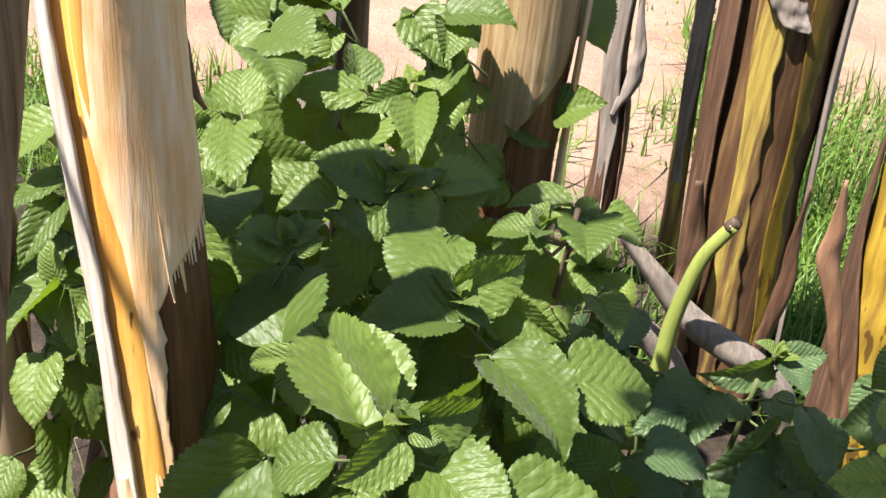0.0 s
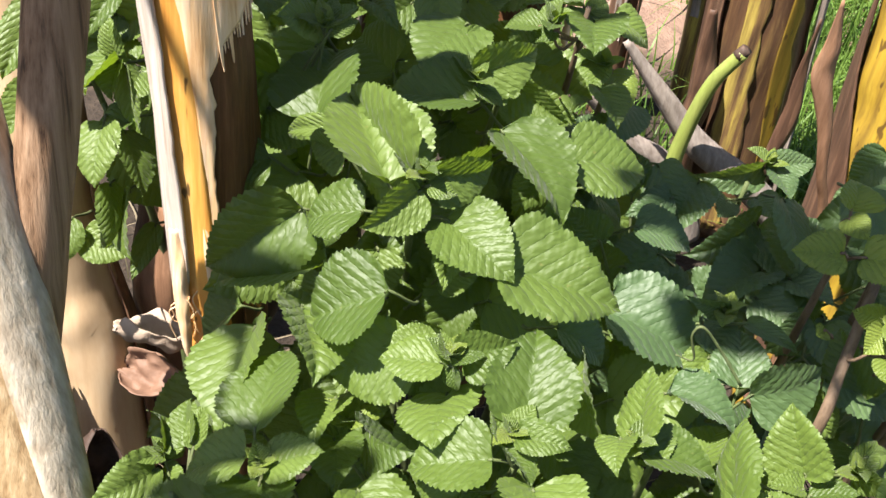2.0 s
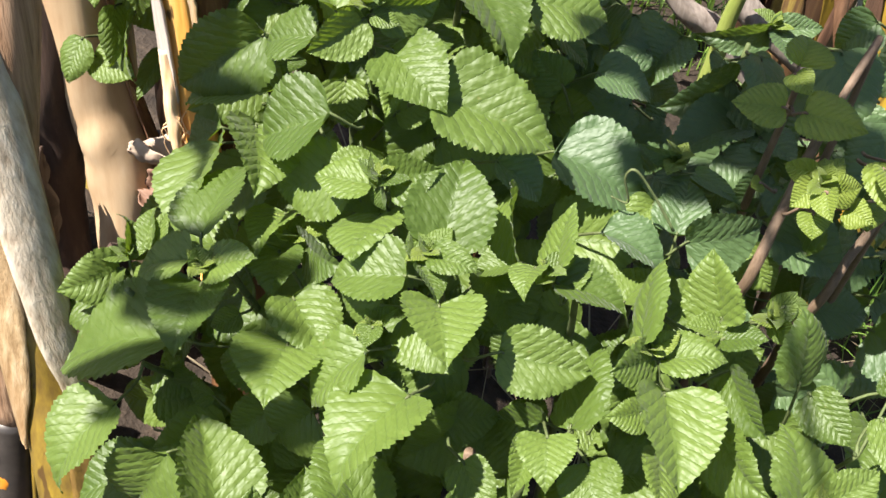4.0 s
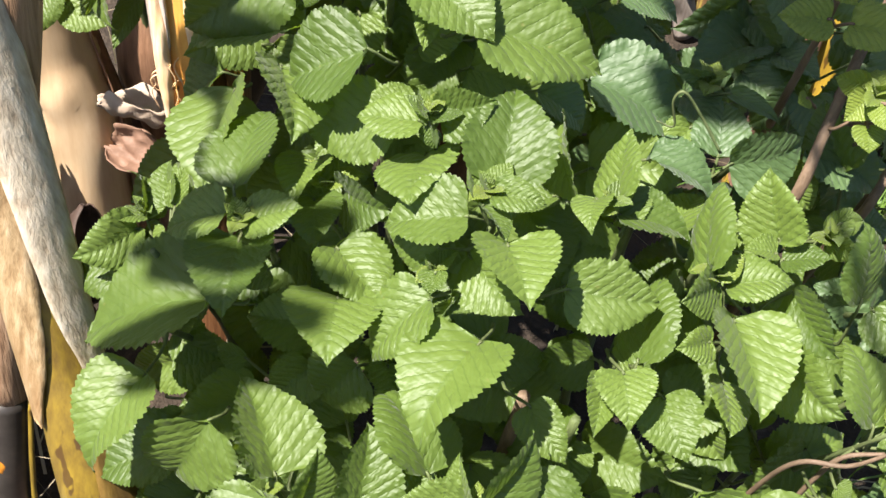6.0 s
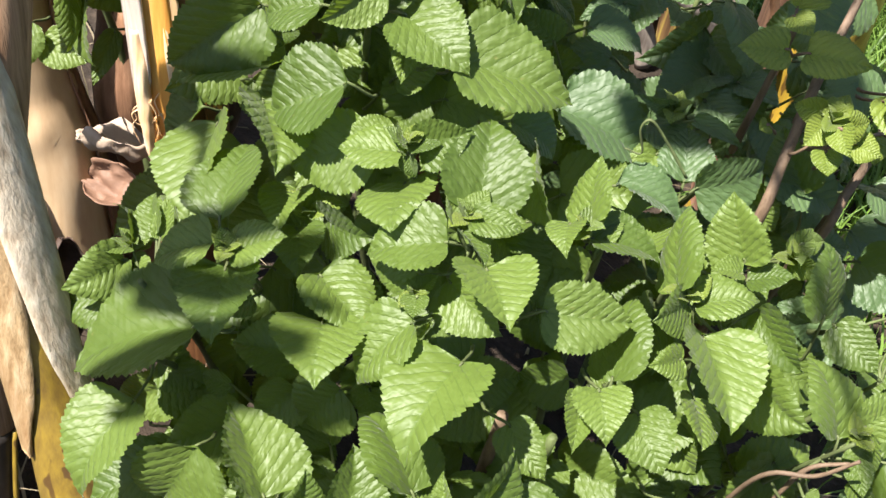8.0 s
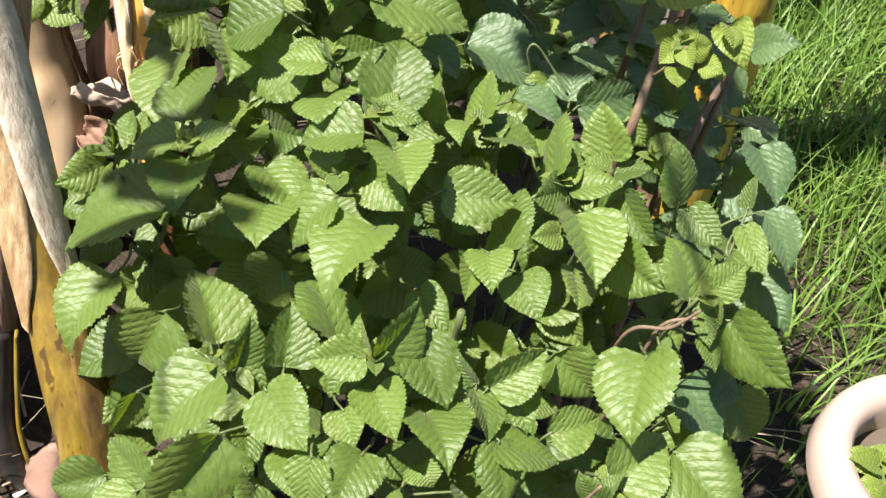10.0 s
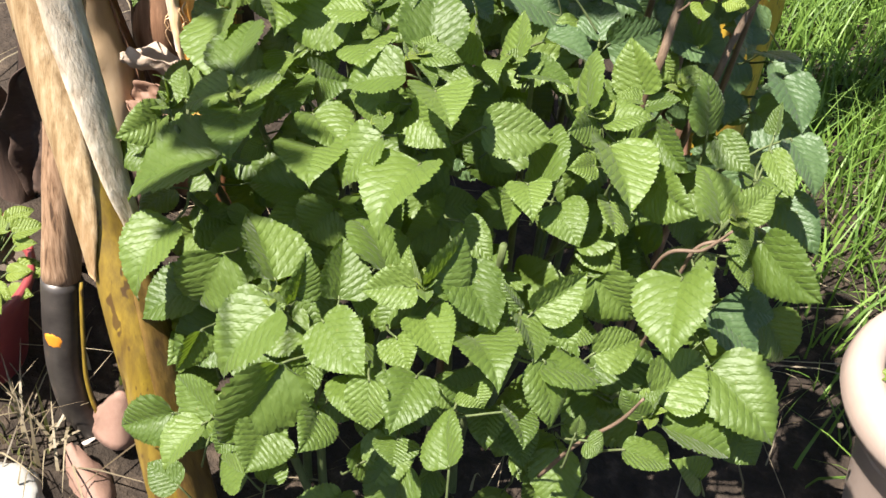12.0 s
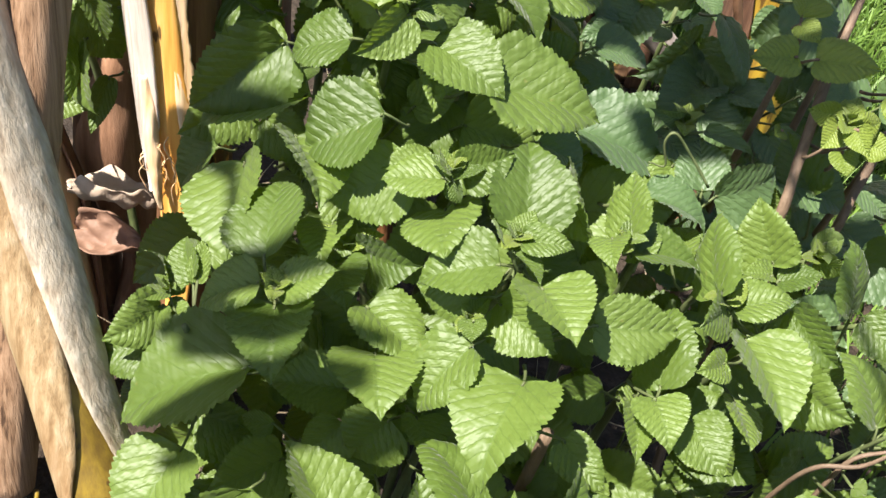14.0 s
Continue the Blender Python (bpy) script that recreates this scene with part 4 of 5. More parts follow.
m = Plant("sunlit toothed-leaf plant behind the tool handle", (-0.335, 0.34), [(-0.40, 0.27, 0.80), (-0.45, 0.27, 0.74)], LEAVES, 12)

# A
a.leaf(-.162,.081,.814, -.206,.161,.836, 0.077, .206,-.157)
a.leaf(-.138,.076,.818, -.174,.049,.795, 0.037, .406,-.841)
a.leaf(-.133,.085,.823, -.088,.113,.823, 0.039, .524,-.836)
a.leaf(-.140,.075,.815, -.162,.107,.825, 0.033, .552,.134)
a.leaf(-.134,.078,.821, -.112,.079,.816, 0.020, .251,-.193)
a.leaf(-.118,.080,.792, -.063,.037,.782, 0.057, -.096,-.345)
a.leaf(-.076,.061,.775, .020,.060,.752, 0.076, .217,-.349)
a.leaf(-.225,.108,.756, -.298,.086,.696, 0.067, -.024,-.928)
a.leaf(-.176,.080,.787, -.224,.091,.758, 0.048, -.532,-.286)
a.leaf(-.203,.098,.714, -.292,.086,.686, 0.074, -.298,-.019)
a.leaf(-.148,.030,.760, -.207,.031,.715, 0.067, -.562,-.420)
a.leaf(-.212,.044,.718, -.187,-.025,.715, 0.062, .417,.115)
a.leaf(-.269,.193,.732, -.314,.200,.699, 0.042, -.471,-.741)
a.leaf(-.086,.239,.813, -.035,.220,.794, 0.036, -.312,-.943)
a.leaf(-.089,.172,.812, -.028,.115,.780, 0.071, .361,-.132)
a.leaf(-.031,.189,.785, .035,.207,.769, 0.066, .305,-.285)
a.leaf(-.117,.215,.829, -.067,.247,.845, 0.044, .439,-.838)
a.leaf(-.108,.197,.818, -.183,.191,.815, 0.052, -.025,-.203)
a.leaf(-.114,.206,.826, -.089,.198,.816, 0.026, .376,-.016)
a.leaf(-.200,.139,.791, -.235,.162,.781, 0.035, -.576,-.808)
a.leaf(-.147,.091,.819, -.205,.161,.838, 0.077, -.731,-.655)
a.leaf(-.132,.091,.818, -.091,.139,.822, 0.039, .754,-.651)
a.leaf(-.212,.166,.792, -.260,.201,.752, 0.020, -.739,-.403)
a.leaf(-.114,.095,.760, -.111,.049,.752, 0.026, .139,-.171)
a.leaf(-.219,.123,.725, -.209,.104,.722, 0.034, .516,.154)
a.tip(-.139,.082,.820)

# B
b.leaf(-.233,.185,.782, -.226,.271,.802, 0.075, -.438,-.169)
b.leaf(-.300,.364,.865, -.310,.410,.886, 0.041, -.035,-.425)
b.leaf(-.305,.361,.862, -.294,.290,.846, 0.044, -.090,-.237)
b.leaf(-.285,.344,.841, -.226,.332,.854, 0.048, -.247,-.949)
b.leaf(-.299,.293,.836, -.284,.230,.843, 0.053, .016,.109)
b.leaf(-.244,.239,.836, -.273,.215,.853, 0.035, .626,-.244)
b.leaf(-.238,.234,.839, -.235,.257,.854, 0.022, -.492,-.410)
b.leaf(-.232,.234,.842, -.215,.251,.852, 0.018, -.302,-.245)
b.leaf(-.176,.326,.842, -.238,.318,.863, 0.053, .345,-.357)
b.leaf(-.164,.323,.850, -.187,.324,.835, 0.022, -.541,-.254)
b.leaf(-.142,.327,.846, -.091,.333,.852, 0.040, -.074,-.304)
b.leaf(-.161,.321,.847, -.135,.335,.858, 0.025, -.362,-.071)
b.leaf(-.158,.319,.841, -.147,.259,.818, 0.037, -.069,-.369)
b.leaf(-.170,.442,.857, -.160,.362,.843, 0.038, -.146,-.178)
b.leaf(-.176,.455,.860, -.218,.431,.846, 0.026, .264,-.778)
b.leaf(-.169,.454,.859, -.140,.453,.869, 0.022, -.306,-.464)
b.leaf(-.146,.481,.857, -.136,.441,.838, 0.036, -.356,-.476)
b.leaf(-.302,.452,.876, -.274,.387,.873, 0.057, .206,.034)
b.leaf(-.215,.464,.850, -.285,.454,.851, 0.040, .064,-.352)
b.leaf(-.265,.565,.883, -.316,.513,.869, 0.052, -.065,-.199)
b.leaf(-.164,.496,.874, -.195,.532,.897, 0.042, .334,-.281)
b.leaf(-.151,.499,.869, -.179,.485,.891, 0.031, .665,-.250)
b.leaf(-.318,.368,.864, -.347,.353,.872, 0.026, .429,-.343)
b.leaf(-.324,.356,.856, -.342,.339,.863, 0.021, .724,-.580)
b.leaf(-.308,.297,.839, -.333,.308,.839, 0.022, -.409,-.894)
b.leaf(-.213,.310,.835, -.261,.302,.823, 0.043, -.190,-.275)
b.leaf(-.128,.277,.837, -.158,.208,.832, 0.063, -.039,-.048)
b.leaf(-.127,.257,.837, -.101,.267,.825, 0.025, .509,-.336)
b.leaf(-.181,.577,.875, -.152,.499,.864, 0.037, -.184,-.203)
b.leaf(-.180,.355,.840, -.198,.363,.854, 0.017, .090,-.821)
b.leaf(-.213,.309,.824, -.183,.259,.832, 0.026, -.385,-.072)
b.leaf(-.233,.224,.841, -.212,.234,.850, 0.017, -.101,-.536)
b.leaf(-.151,.571,.887, -.122,.520,.883, 0.032, -.148,-.165)
b.leaf(-.332,.559,.868, -.347,.513,.864, 0.037, .296,-.180)
b.tip(-.113,.207,.825)
b.tip(-.172,.332,.846)
b.tip(-.171,.455,.862)
b.tip(-.238,.231,.837)

# C
c.leaf(-.033,.346,.832, -.087,.349,.823, 0.029, -.174,-.085)
c.leaf(-.060,.297,.834, -.054,.318,.852, 0.024, -.717,-.329)
c.leaf(-.067,.298,.833, -.099,.299,.825, 0.031, -.226,-.036)
c.leaf(-.055,.297,.832, -.073,.286,.825, 0.019, -.188,-.358)
c.leaf(-.022,.339,.825, -.021,.280,.827, 0.053, -.052,.033)
c.leaf(-.015,.313,.802, -.013,.283,.790, 0.026, -.160,-.386)
c.leaf(.000,.319,.788, .021,.287,.778, 0.033, .071,-.250)
c.leaf(-.011,.281,.793, .009,.244,.784, 0.035, .196,-.131)
c.leaf(-.004,.373,.811, .036,.371,.786, 0.039, .510,-.281)
c.leaf(-.035,.270,.789, -.031,.254,.783, 0.015, .038,-.339)
c.leaf(-.029,.339,.827, -.012,.357,.834, 0.020, .300,-.596)
c.tip(-.058,.299,.833)
c.tip(-.010,.309,.794)

# D
d.leaf(.035,.193,.724, .087,.191,.710, 0.045, .243,-.156)
d.leaf(.068,.049,.685, .125,.032,.673, 0.050, .244,.107)
d.leaf(.129,.081,.669, .130,.132,.687, 0.044, -.192,-.329)
d.leaf(.136,.071,.674, .195,.101,.688, 0.055, .354,-.859)
d.leaf(.017,.128,.686, .104,.111,.656, 0.078, .273,-.248)
d.leaf(-.024,.064,.720, .018,.056,.697, 0.040, .438,-.241)
d.leaf(.278,-.108,.494, .331,-.147,.460, 0.063, .335,-.315)
d.leaf(.329,.092,.647, .350,.029,.626, 0.058, .231,-.237)
d.leaf(.337,.026,.618, .368,-.026,.588, 0.052, .315,-.329)
d.leaf(.199,.469,.611, .125,.440,.605, 0.037, .354,-.930)
d.leaf(.200,.469,.611, .256,.488,.616, 0.032, .147,-.656)
d.leaf(.211,.468,.611, .228,.434,.602, 0.038, .249,-.131)
d.leaf(.160,.300,.666, .101,.250,.654, 0.053, .535,-.728)
d.leaf(.169,.310,.652, .197,.239,.646, 0.038, -.476,-.264)
d.leaf(.191,.246,.652, .224,.209,.663, 0.039, -.290,.042)
d.leaf(.172,.264,.643, .112,.196,.638, 0.053, .018,-.081)
d.leaf(.159,.215,.650, .206,.189,.635, 0.043, -.036,-.538)
d.leaf(.157,.404,.610, .148,.382,.603, 0.030, .334,-.409)
d.leaf(.176,.380,.636, .195,.360,.630, 0.033, -.054,-.321)
d.leaf(.035,.193,.679, .084,.177,.658, 0.051, .247,-.423)
d.leaf(.077,.282,.692, .036,.255,.685, 0.031, .236,-.563)
d.leaf(.116,.149,.690, .081,.132,.711, 0.017, .499,-.851)
d.leaf(.102,.146,.671, .135,.112,.659, 0.042, .130,-.214)
d.leaf(.131,.129,.696, .174,.111,.691, 0.016, -.092,-.444)
d.leaf(.011,.189,.704, -.022,.203,.724, 0.043, -.308,-.940)
d.leaf(.214,.187,.654, .235,.136,.640, 0.040, -.217,-.334)
d.leaf(.208,.126,.659, .270,.097,.649, 0.060, -.022,-.357)
d.leaf(.344,.004,.554, .388,-.043,.523, 0.049, -.165,-.647)
d.leaf(.299,-.092,.488, .352,-.092,.472, 0.046, .259,-.498)
d.leaf(.309,-.074,.524, .357,-.085,.501, 0.043, .251,-.588)
d.tip(.203,.469,.611)
d.tip(.117,.142,.686)

# E
e.leaf(.184,.157,.802, .183,.178,.818, 0.041, .382,-.540)
e.leaf(.180,.126,.785, .139,.118,.786, 0.033, .152,-.551)
e.leaf(.182,.151,.799, .195,.130,.799, 0.022, -.399,-.239)
e.leaf(.194,.124,.786, .238,.100,.800, 0.037, -.467,-.429)
e.leaf(.211,.083,.765, .187,.085,.766, 0.022, -.074,-.971)
e.leaf(.213,.075,.759, .198,.059,.749, 0.024, .070,-.593)
e.leaf(.218,.079,.765, .214,.089,.777, 0.019, -.402,-.770)
e.leaf(.218,.058,.772, .224,.035,.766, 0.021, -.655,-.347)
e.leaf(.224,.072,.762, .245,.076,.769, 0.028, .119,-.956)
e.leaf(.216,.060,.747, .218,.039,.740, 0.023, -.179,-.328)
e.leaf(.241,.075,.746, .260,.063,.747, 0.024, -.378,-.559)
e.leaf(.253,.079,.788, .260,.056,.781, 0.030, .454,-.170)
e.leaf(.178,.092,.736, .171,.087,.734, 0.014, .014,-.530)
e.leaf(.260,.096,.781, .277,.054,.763, 0.036, -.403,-.488)
e.leaf(.255,.086,.746, .260,.065,.737, 0.031, .217,-.349)
e.tip(.216,.071,.761)

# F
f.leaf(-.250,.061,.670, -.258,-.026,.649, 0.074, -.649,-.127)
f.leaf(-.226,-.046,.675, -.218,.028,.686, 0.066, -.520,-.075)
f.leaf(-.279,-.024,.619, -.290,.011,.632, 0.032, -.669,-.423)
f.leaf(-.276,-.027,.620, -.273,-.001,.646, 0.017, -.193,-.676)
f.leaf(-.296,-.032,.607, -.315,.001,.625, 0.032, .838,.200)
f.leaf(-.302,-.038,.602, -.339,-.076,.601, 0.045, .557,-.573)
f.leaf(-.300,-.037,.602, -.306,-.066,.585, 0.030, -.595,-.307)
f.leaf(-.226,-.062,.668, -.272,-.069,.644, 0.043, -.429,-.140)
f.leaf(-.212,-.069,.670, -.173,-.069,.696, 0.036, -.534,-.245)
f.leaf(-.308,-.057,.574, -.353,-.054,.555, 0.043, -.360,-.524)
f.leaf(-.229,-.099,.615, -.323,-.117,.559, 0.100, -.510,.007)
f.leaf(-.215,-.074,.657, -.212,-.140,.649, 0.059, -.220,-.129)
f.leaf(-.274,-.124,.542, -.305,-.188,.495, 0.069, -.489,-.354)
f.leaf(-.217,-.073,.673, -.221,-.066,.691, 0.017, .669,-.621)
f.leaf(-.268,.002,.607, -.291,.030,.608, 0.026, -.631,-.537)
f.leaf(-.299,-.034,.593, -.274,-.056,.598, 0.026, -.349,-.178)
f.leaf(-.201,-.033,.576, -.224,-.046,.565, 0.022, .095,-.739)
f.leaf(-.207,-.083,.522, -.234,-.072,.515, 0.022, -.429,-.787)
f.tip(-.215,-.072,.667)
f.tip(-.298,-.030,.606)

# G
g.leaf(-.037,-.136,.671, -.070,-.212,.653, 0.074, -.401,-.044)
g.leaf(-.220,-.151,.535, -.249,-.164,.463, 0.069, -.068,-.976)
g.leaf(-.159,-.202,.560, -.199,-.138,.582, 0.067, .451,-.029)
g.leaf(-.138,-.217,.555, -.131,-.197,.600, 0.039, .635,-.736)
g.leaf(-.098,-.216,.561, -.102,-.167,.596, 0.049, .437,-.497)
g.leaf(-.054,-.190,.577, -.101,-.127,.584, 0.065, .334,.153)
g.leaf(-.150,-.222,.548, -.204,-.268,.489, 0.072, -.498,-.400)
g.leaf(-.111,-.235,.552, -.064,-.296,.556, 0.056, -.413,-.267)
g.leaf(-.141,-.271,.528, -.192,-.321,.451, 0.081, .384,-.870)
g.leaf(-.234,-.201,.474, -.255,-.230,.438, 0.039, .639,-.737)
g.leaf(-.210,-.271,.428, -.257,-.229,.432, 0.050, -.552,-.678)
g.leaf(-.218,-.276,.424, -.253,-.316,.396, 0.049, -.564,-.078)
g.leaf(-.059,-.304,.563, -.054,-.330,.522, 0.040, -.288,-.819)
g.leaf(-.151,-.305,.469, -.163,-.347,.456, 0.057, .392,-.368)
g.leaf(-.125,-.244,.508, -.113,-.293,.503, 0.029, .320,-.017)
g.leaf(-.082,-.271,.520, -.054,-.329,.523, 0.045, -.302,-.098)
g.leaf(-.178,-.282,.438, -.202,-.301,.412, 0.034, -.267,-.642)
g.leaf(-.106,-.285,.478, -.114,-.332,.479, 0.046, .641,-.085)
g.leaf(-.146,-.220,.551, -.170,-.207,.546, 0.021, -.515,-.782)
g.leaf(-.130,-.274,.466, -.108,-.319,.470, 0.041, .545,.335)
g.tip(-.165,-.209,.542)

# H
h.leaf(-.096,-.007,.706, -.101,-.074,.724, 0.059, -.449,.264)
h.leaf(-.059,-.070,.718, -.117,-.072,.696, 0.051, -.333,-.276)
h.leaf(-.073,-.079,.690, -.114,-.056,.674, 0.041, -.566,-.702)
h.leaf(-.041,-.047,.726, -.041,.017,.763, 0.062, .091,-.501)
h.leaf(-.090,-.009,.744, -.055,-.007,.767, 0.036, -.251,-.831)
h.leaf(-.102,-.014,.743, -.148,-.012,.735, 0.038, -.178,-.156)
h.leaf(-.109,.011,.732, -.148,.006,.730, 0.026, -.033,-.125)
h.leaf(-.097,-.015,.743, -.109,.000,.761, 0.013, .194,-.674)
h.leaf(-.097,-.015,.743, -.089,-.024,.728, 0.015, -.431,-.852)
h.leaf(-.054,-.066,.727, -.066,-.043,.737, 0.021, .506,-.084)
h.leaf(-.053,-.067,.729, -.032,-.091,.722, 0.026, .464,.150)
h.leaf(-.001,.039,.720, .018,-.028,.704, 0.054, -.940,-.310)
h.leaf(-.124,.008,.726, -.185,.009,.688, 0.060, -.388,-.706)
h.leaf(-.177,.011,.661, -.185,-.040,.665, 0.043, -.331,.128)
h.leaf(-.172,-.019,.650, -.163,-.066,.650, 0.041, -.133,-.037)
h.leaf(-.152,-.012,.657, -.114,-.047,.680, 0.043, -.701,-.707)
h.leaf(-.148,-.059,.648, -.104,-.107,.643, 0.054, .067,-.025)
h.leaf(-.139,-.096,.640, -.135,-.163,.652, 0.064, -.085,.168)
h.leaf(-.074,-.113,.679, -.110,-.141,.633, 0.053, -.636,-.320)
h.leaf(-.032,-.089,.719, -.013,-.146,.726, 0.055, -.023,.127)
h.leaf(-.054,-.071,.679, -.013,-.109,.670, 0.046, -.495,-.670)
h.leaf(-.105,.041,.715, -.133,.052,.712, 0.019, -.377,-.904)
h.leaf(-.046,-.058,.732, -.010,-.066,.738, 0.025, -.226,-.334)
h.leaf(-.163,.074,.674, -.142,.013,.658, 0.065, .379,-.117)
h.leaf(-.118,-.096,.559, -.148,-.113,.529, 0.057, -.042,-.847)
h.leaf(-.075,-.099,.689, -.076,-.115,.684, 0.020, -.338,-.218)
h.leaf(-.153,-.092,.544, -.183,-.109,.513, 0.040, -.125,-.810)
h.leaf(-.097,-.087,.553, -.087,-.123,.546, 0.043, .358,-.077)
h.tip(-.098,-.014,.745)
h.tip(-.050,-.056,.725)
h.tip(-.077,-.094,.677)
h.tip(-.164,-.007,.652)

# J
j.leaf(.015,-.086,.679, .085,-.078,.672, 0.050, .148,-.669)
j.leaf(.043,-.032,.706, .100,-.039,.701, 0.046, .087,.085)
j.leaf(.050,-.036,.697, .065,-.002,.707, 0.030, -.748,.151)
j.leaf(.041,-.027,.715, .043,.018,.742, 0.044, -.851,-.238)
j.leaf(.027,-.031,.716, .023,-.065,.719, 0.029, -.472,.133)
j.leaf(.079,-.099,.626, .087,-.034,.657, 0.059, -.802,-.178)
j.leaf(.113,-.051,.681, .113,.012,.716, 0.056, -.939,-.165)
j.leaf(.171,-.003,.676, .150,.025,.721, 0.049, -.442,-.839)
j.leaf(.127,-.050,.671, .096,-.083,.684, 0.039, .719,-.469)
j.leaf(.131,-.049,.671, .178,-.044,.684, 0.039, -.258,-.122)
j.leaf(.170,-.012,.673, .144,-.015,.675, 0.021, .115,-.126)
j.leaf(.174,-.016,.671, .205,-.021,.689, 0.029, -.480,.047)
j.leaf(.138,-.073,.666, .161,-.145,.649, 0.066, .274,-.134)
j.leaf(.183,-.037,.663, .216,-.082,.649, 0.047, -.730,-.620)
j.leaf(.191,-.064,.617, .226,-.118,.629, 0.055, -.832,-.482)
j.leaf(.128,-.081,.644, .102,-.099,.653, 0.026, .521,-.371)
j.leaf(.207,.005,.679, .231,-.008,.681, 0.021, -.482,-.843)
j.leaf(.213,.014,.689, .233,.022,.689, 0.018, .287,-.694)
j.leaf(.063,-.128,.654, .070,-.170,.650, 0.040, -.144,-.114)
j.leaf(.055,-.126,.637, .049,-.172,.634, 0.025, -.014,-.076)
j.leaf(.096,-.127,.633, .117,-.171,.623, 0.044, -.250,-.335)
j.leaf(.151,-.079,.598, .156,-.128,.600, 0.041, .491,.095)
j.leaf(.099,.015,.648, .118,.046,.664, 0.042, -.592,-.077)
j.leaf(.205,.009,.682, .222,.027,.696, 0.021, .155,-.690)
j.tip(.036,-.034,.711)
j.tip(.122,-.051,.675)
j.tip(.207,.003,.677)

# K
k.leaf(-.017,-.283,.548, -.034,-.343,.544, 0.049, .124,-.094)
k.leaf(-.017,-.232,.570, .009,-.282,.569, 0.046, -.220,-.132)
k.leaf(-.028,-.219,.599, -.077,-.229,.592, 0.040, .024,-.630)
k.leaf(-.018,-.220,.597, .012,-.174,.630, 0.053, .650,-.676)
k.leaf(.011,-.185,.596, .049,-.242,.572, 0.060, .268,-.215)
k.leaf(.030,-.237,.554, .056,-.302,.572, 0.061, .003,.270)
k.leaf(.082,-.214,.574, .129,-.182,.603, 0.040, .173,-.797)
k.leaf(.071,-.213,.576, .049,-.196,.595, 0.027, -.538,-.834)
k.leaf(.069,-.214,.571, .089,-.258,.555, 0.043, .544,-.057)
k.leaf(.108,-.195,.553, .122,-.236,.549, 0.038, -.114,-.143)
k.leaf(.139,-.163,.577, .188,-.178,.536, 0.058, -.063,-.963)
k.leaf(.145,-.221,.532, .190,-.196,.537, 0.043, .294,-.661)
k.leaf(.093,-.250,.542, .155,-.250,.530, 0.053, .179,.195)
k.leaf(.097,-.248,.548, .112,-.298,.513, 0.050, .486,-.399)
k.leaf(.020,-.362,.523, .014,-.306,.541, 0.048, -.736,-.280)
k.leaf(.073,-.275,.500, .088,-.317,.505, 0.038, .355,.228)
k.leaf(-.026,-.220,.599, -.039,-.197,.626, 0.021, -.411,-.771)
k.leaf(.008,-.129,.596, .041,-.163,.580, 0.034, -.152,-.534)
k.leaf(-.041,-.240,.546, -.025,-.272,.539, 0.039, -.353,-.353)
k.leaf(-.073,-.165,.545, -.076,-.211,.529, 0.033, .017,-.320)
k.leaf(.035,-.251,.501, .048,-.270,.493, 0.038, -.222,-.513)
k.leaf(-.028,-.316,.495, -.029,-.346,.493, 0.041, .096,-.040)
k.tip(-.020,-.222,.592)

# L
l.leaf(.237,-.032,.658, .227,-.004,.713, 0.050, .674,-.596)
l.leaf(.220,-.164,.592, .207,-.248,.572, 0.074, -.492,-.132)
l.leaf(.297,-.116,.604, .354,-.173,.587, 0.065, -.647,-.724)
l.leaf(.258,-.214,.526, .324,-.275,.499, 0.074, .017,-.390)
l.leaf(.204,-.254,.518, .251,-.205,.535, 0.060, .275,-.531)
l.leaf(.216,-.270,.498, .288,-.280,.474, 0.062, .317,.034)
l.leaf(.257,-.108,.612, .233,-.052,.639, 0.058, .404,-.254)
l.leaf(.276,-.097,.616, .305,-.074,.638, 0.036, .067,-.734)
l.leaf(.278,-.101,.617, .285,-.128,.595, 0.026, -.707,-.540)
l.leaf(.276,-.127,.588, .289,-.156,.575, 0.029, .407,-.218)
l.leaf(.196,-.275,.514, .170,-.265,.539, 0.030, -.258,-.961)
l.leaf(.199,-.274,.513, .214,-.251,.533, 0.023, -.765,-.058)
l.leaf(.179,-.298,.493, .227,-.308,.489, 0.038, .105,.099)
l.leaf(.265,-.217,.480, .308,-.249,.461, 0.042, -.056,-.559)
l.leaf(.301,-.036,.651, .322,-.086,.637, 0.027, -.219,-.342)
l.leaf(.244,-.037,.660, .279,-.067,.648, 0.036, -.298,-.630)
l.leaf(.273,-.110,.605, .278,-.145,.595, 0.022, -.392,-.316)
l.leaf(.304,-.023,.660, .307,-.001,.686, 0.018, -.744,-.465)
l.leaf(.230,-.154,.599, .241,-.161,.598, 0.017, -.092,-.359)
l.leaf(.134,-.293,.500, .137,-.279,.513, 0.020, .606,-.644)
l.leaf(.145,-.295,.496, .162,-.302,.492, 0.027, .031,-.494)
l.leaf(.302,-.227,.444, .326,-.254,.431, 0.048, .021,-.437)
l.tip(.269,-.108,.614)
l.tip(.203,-.270,.509)

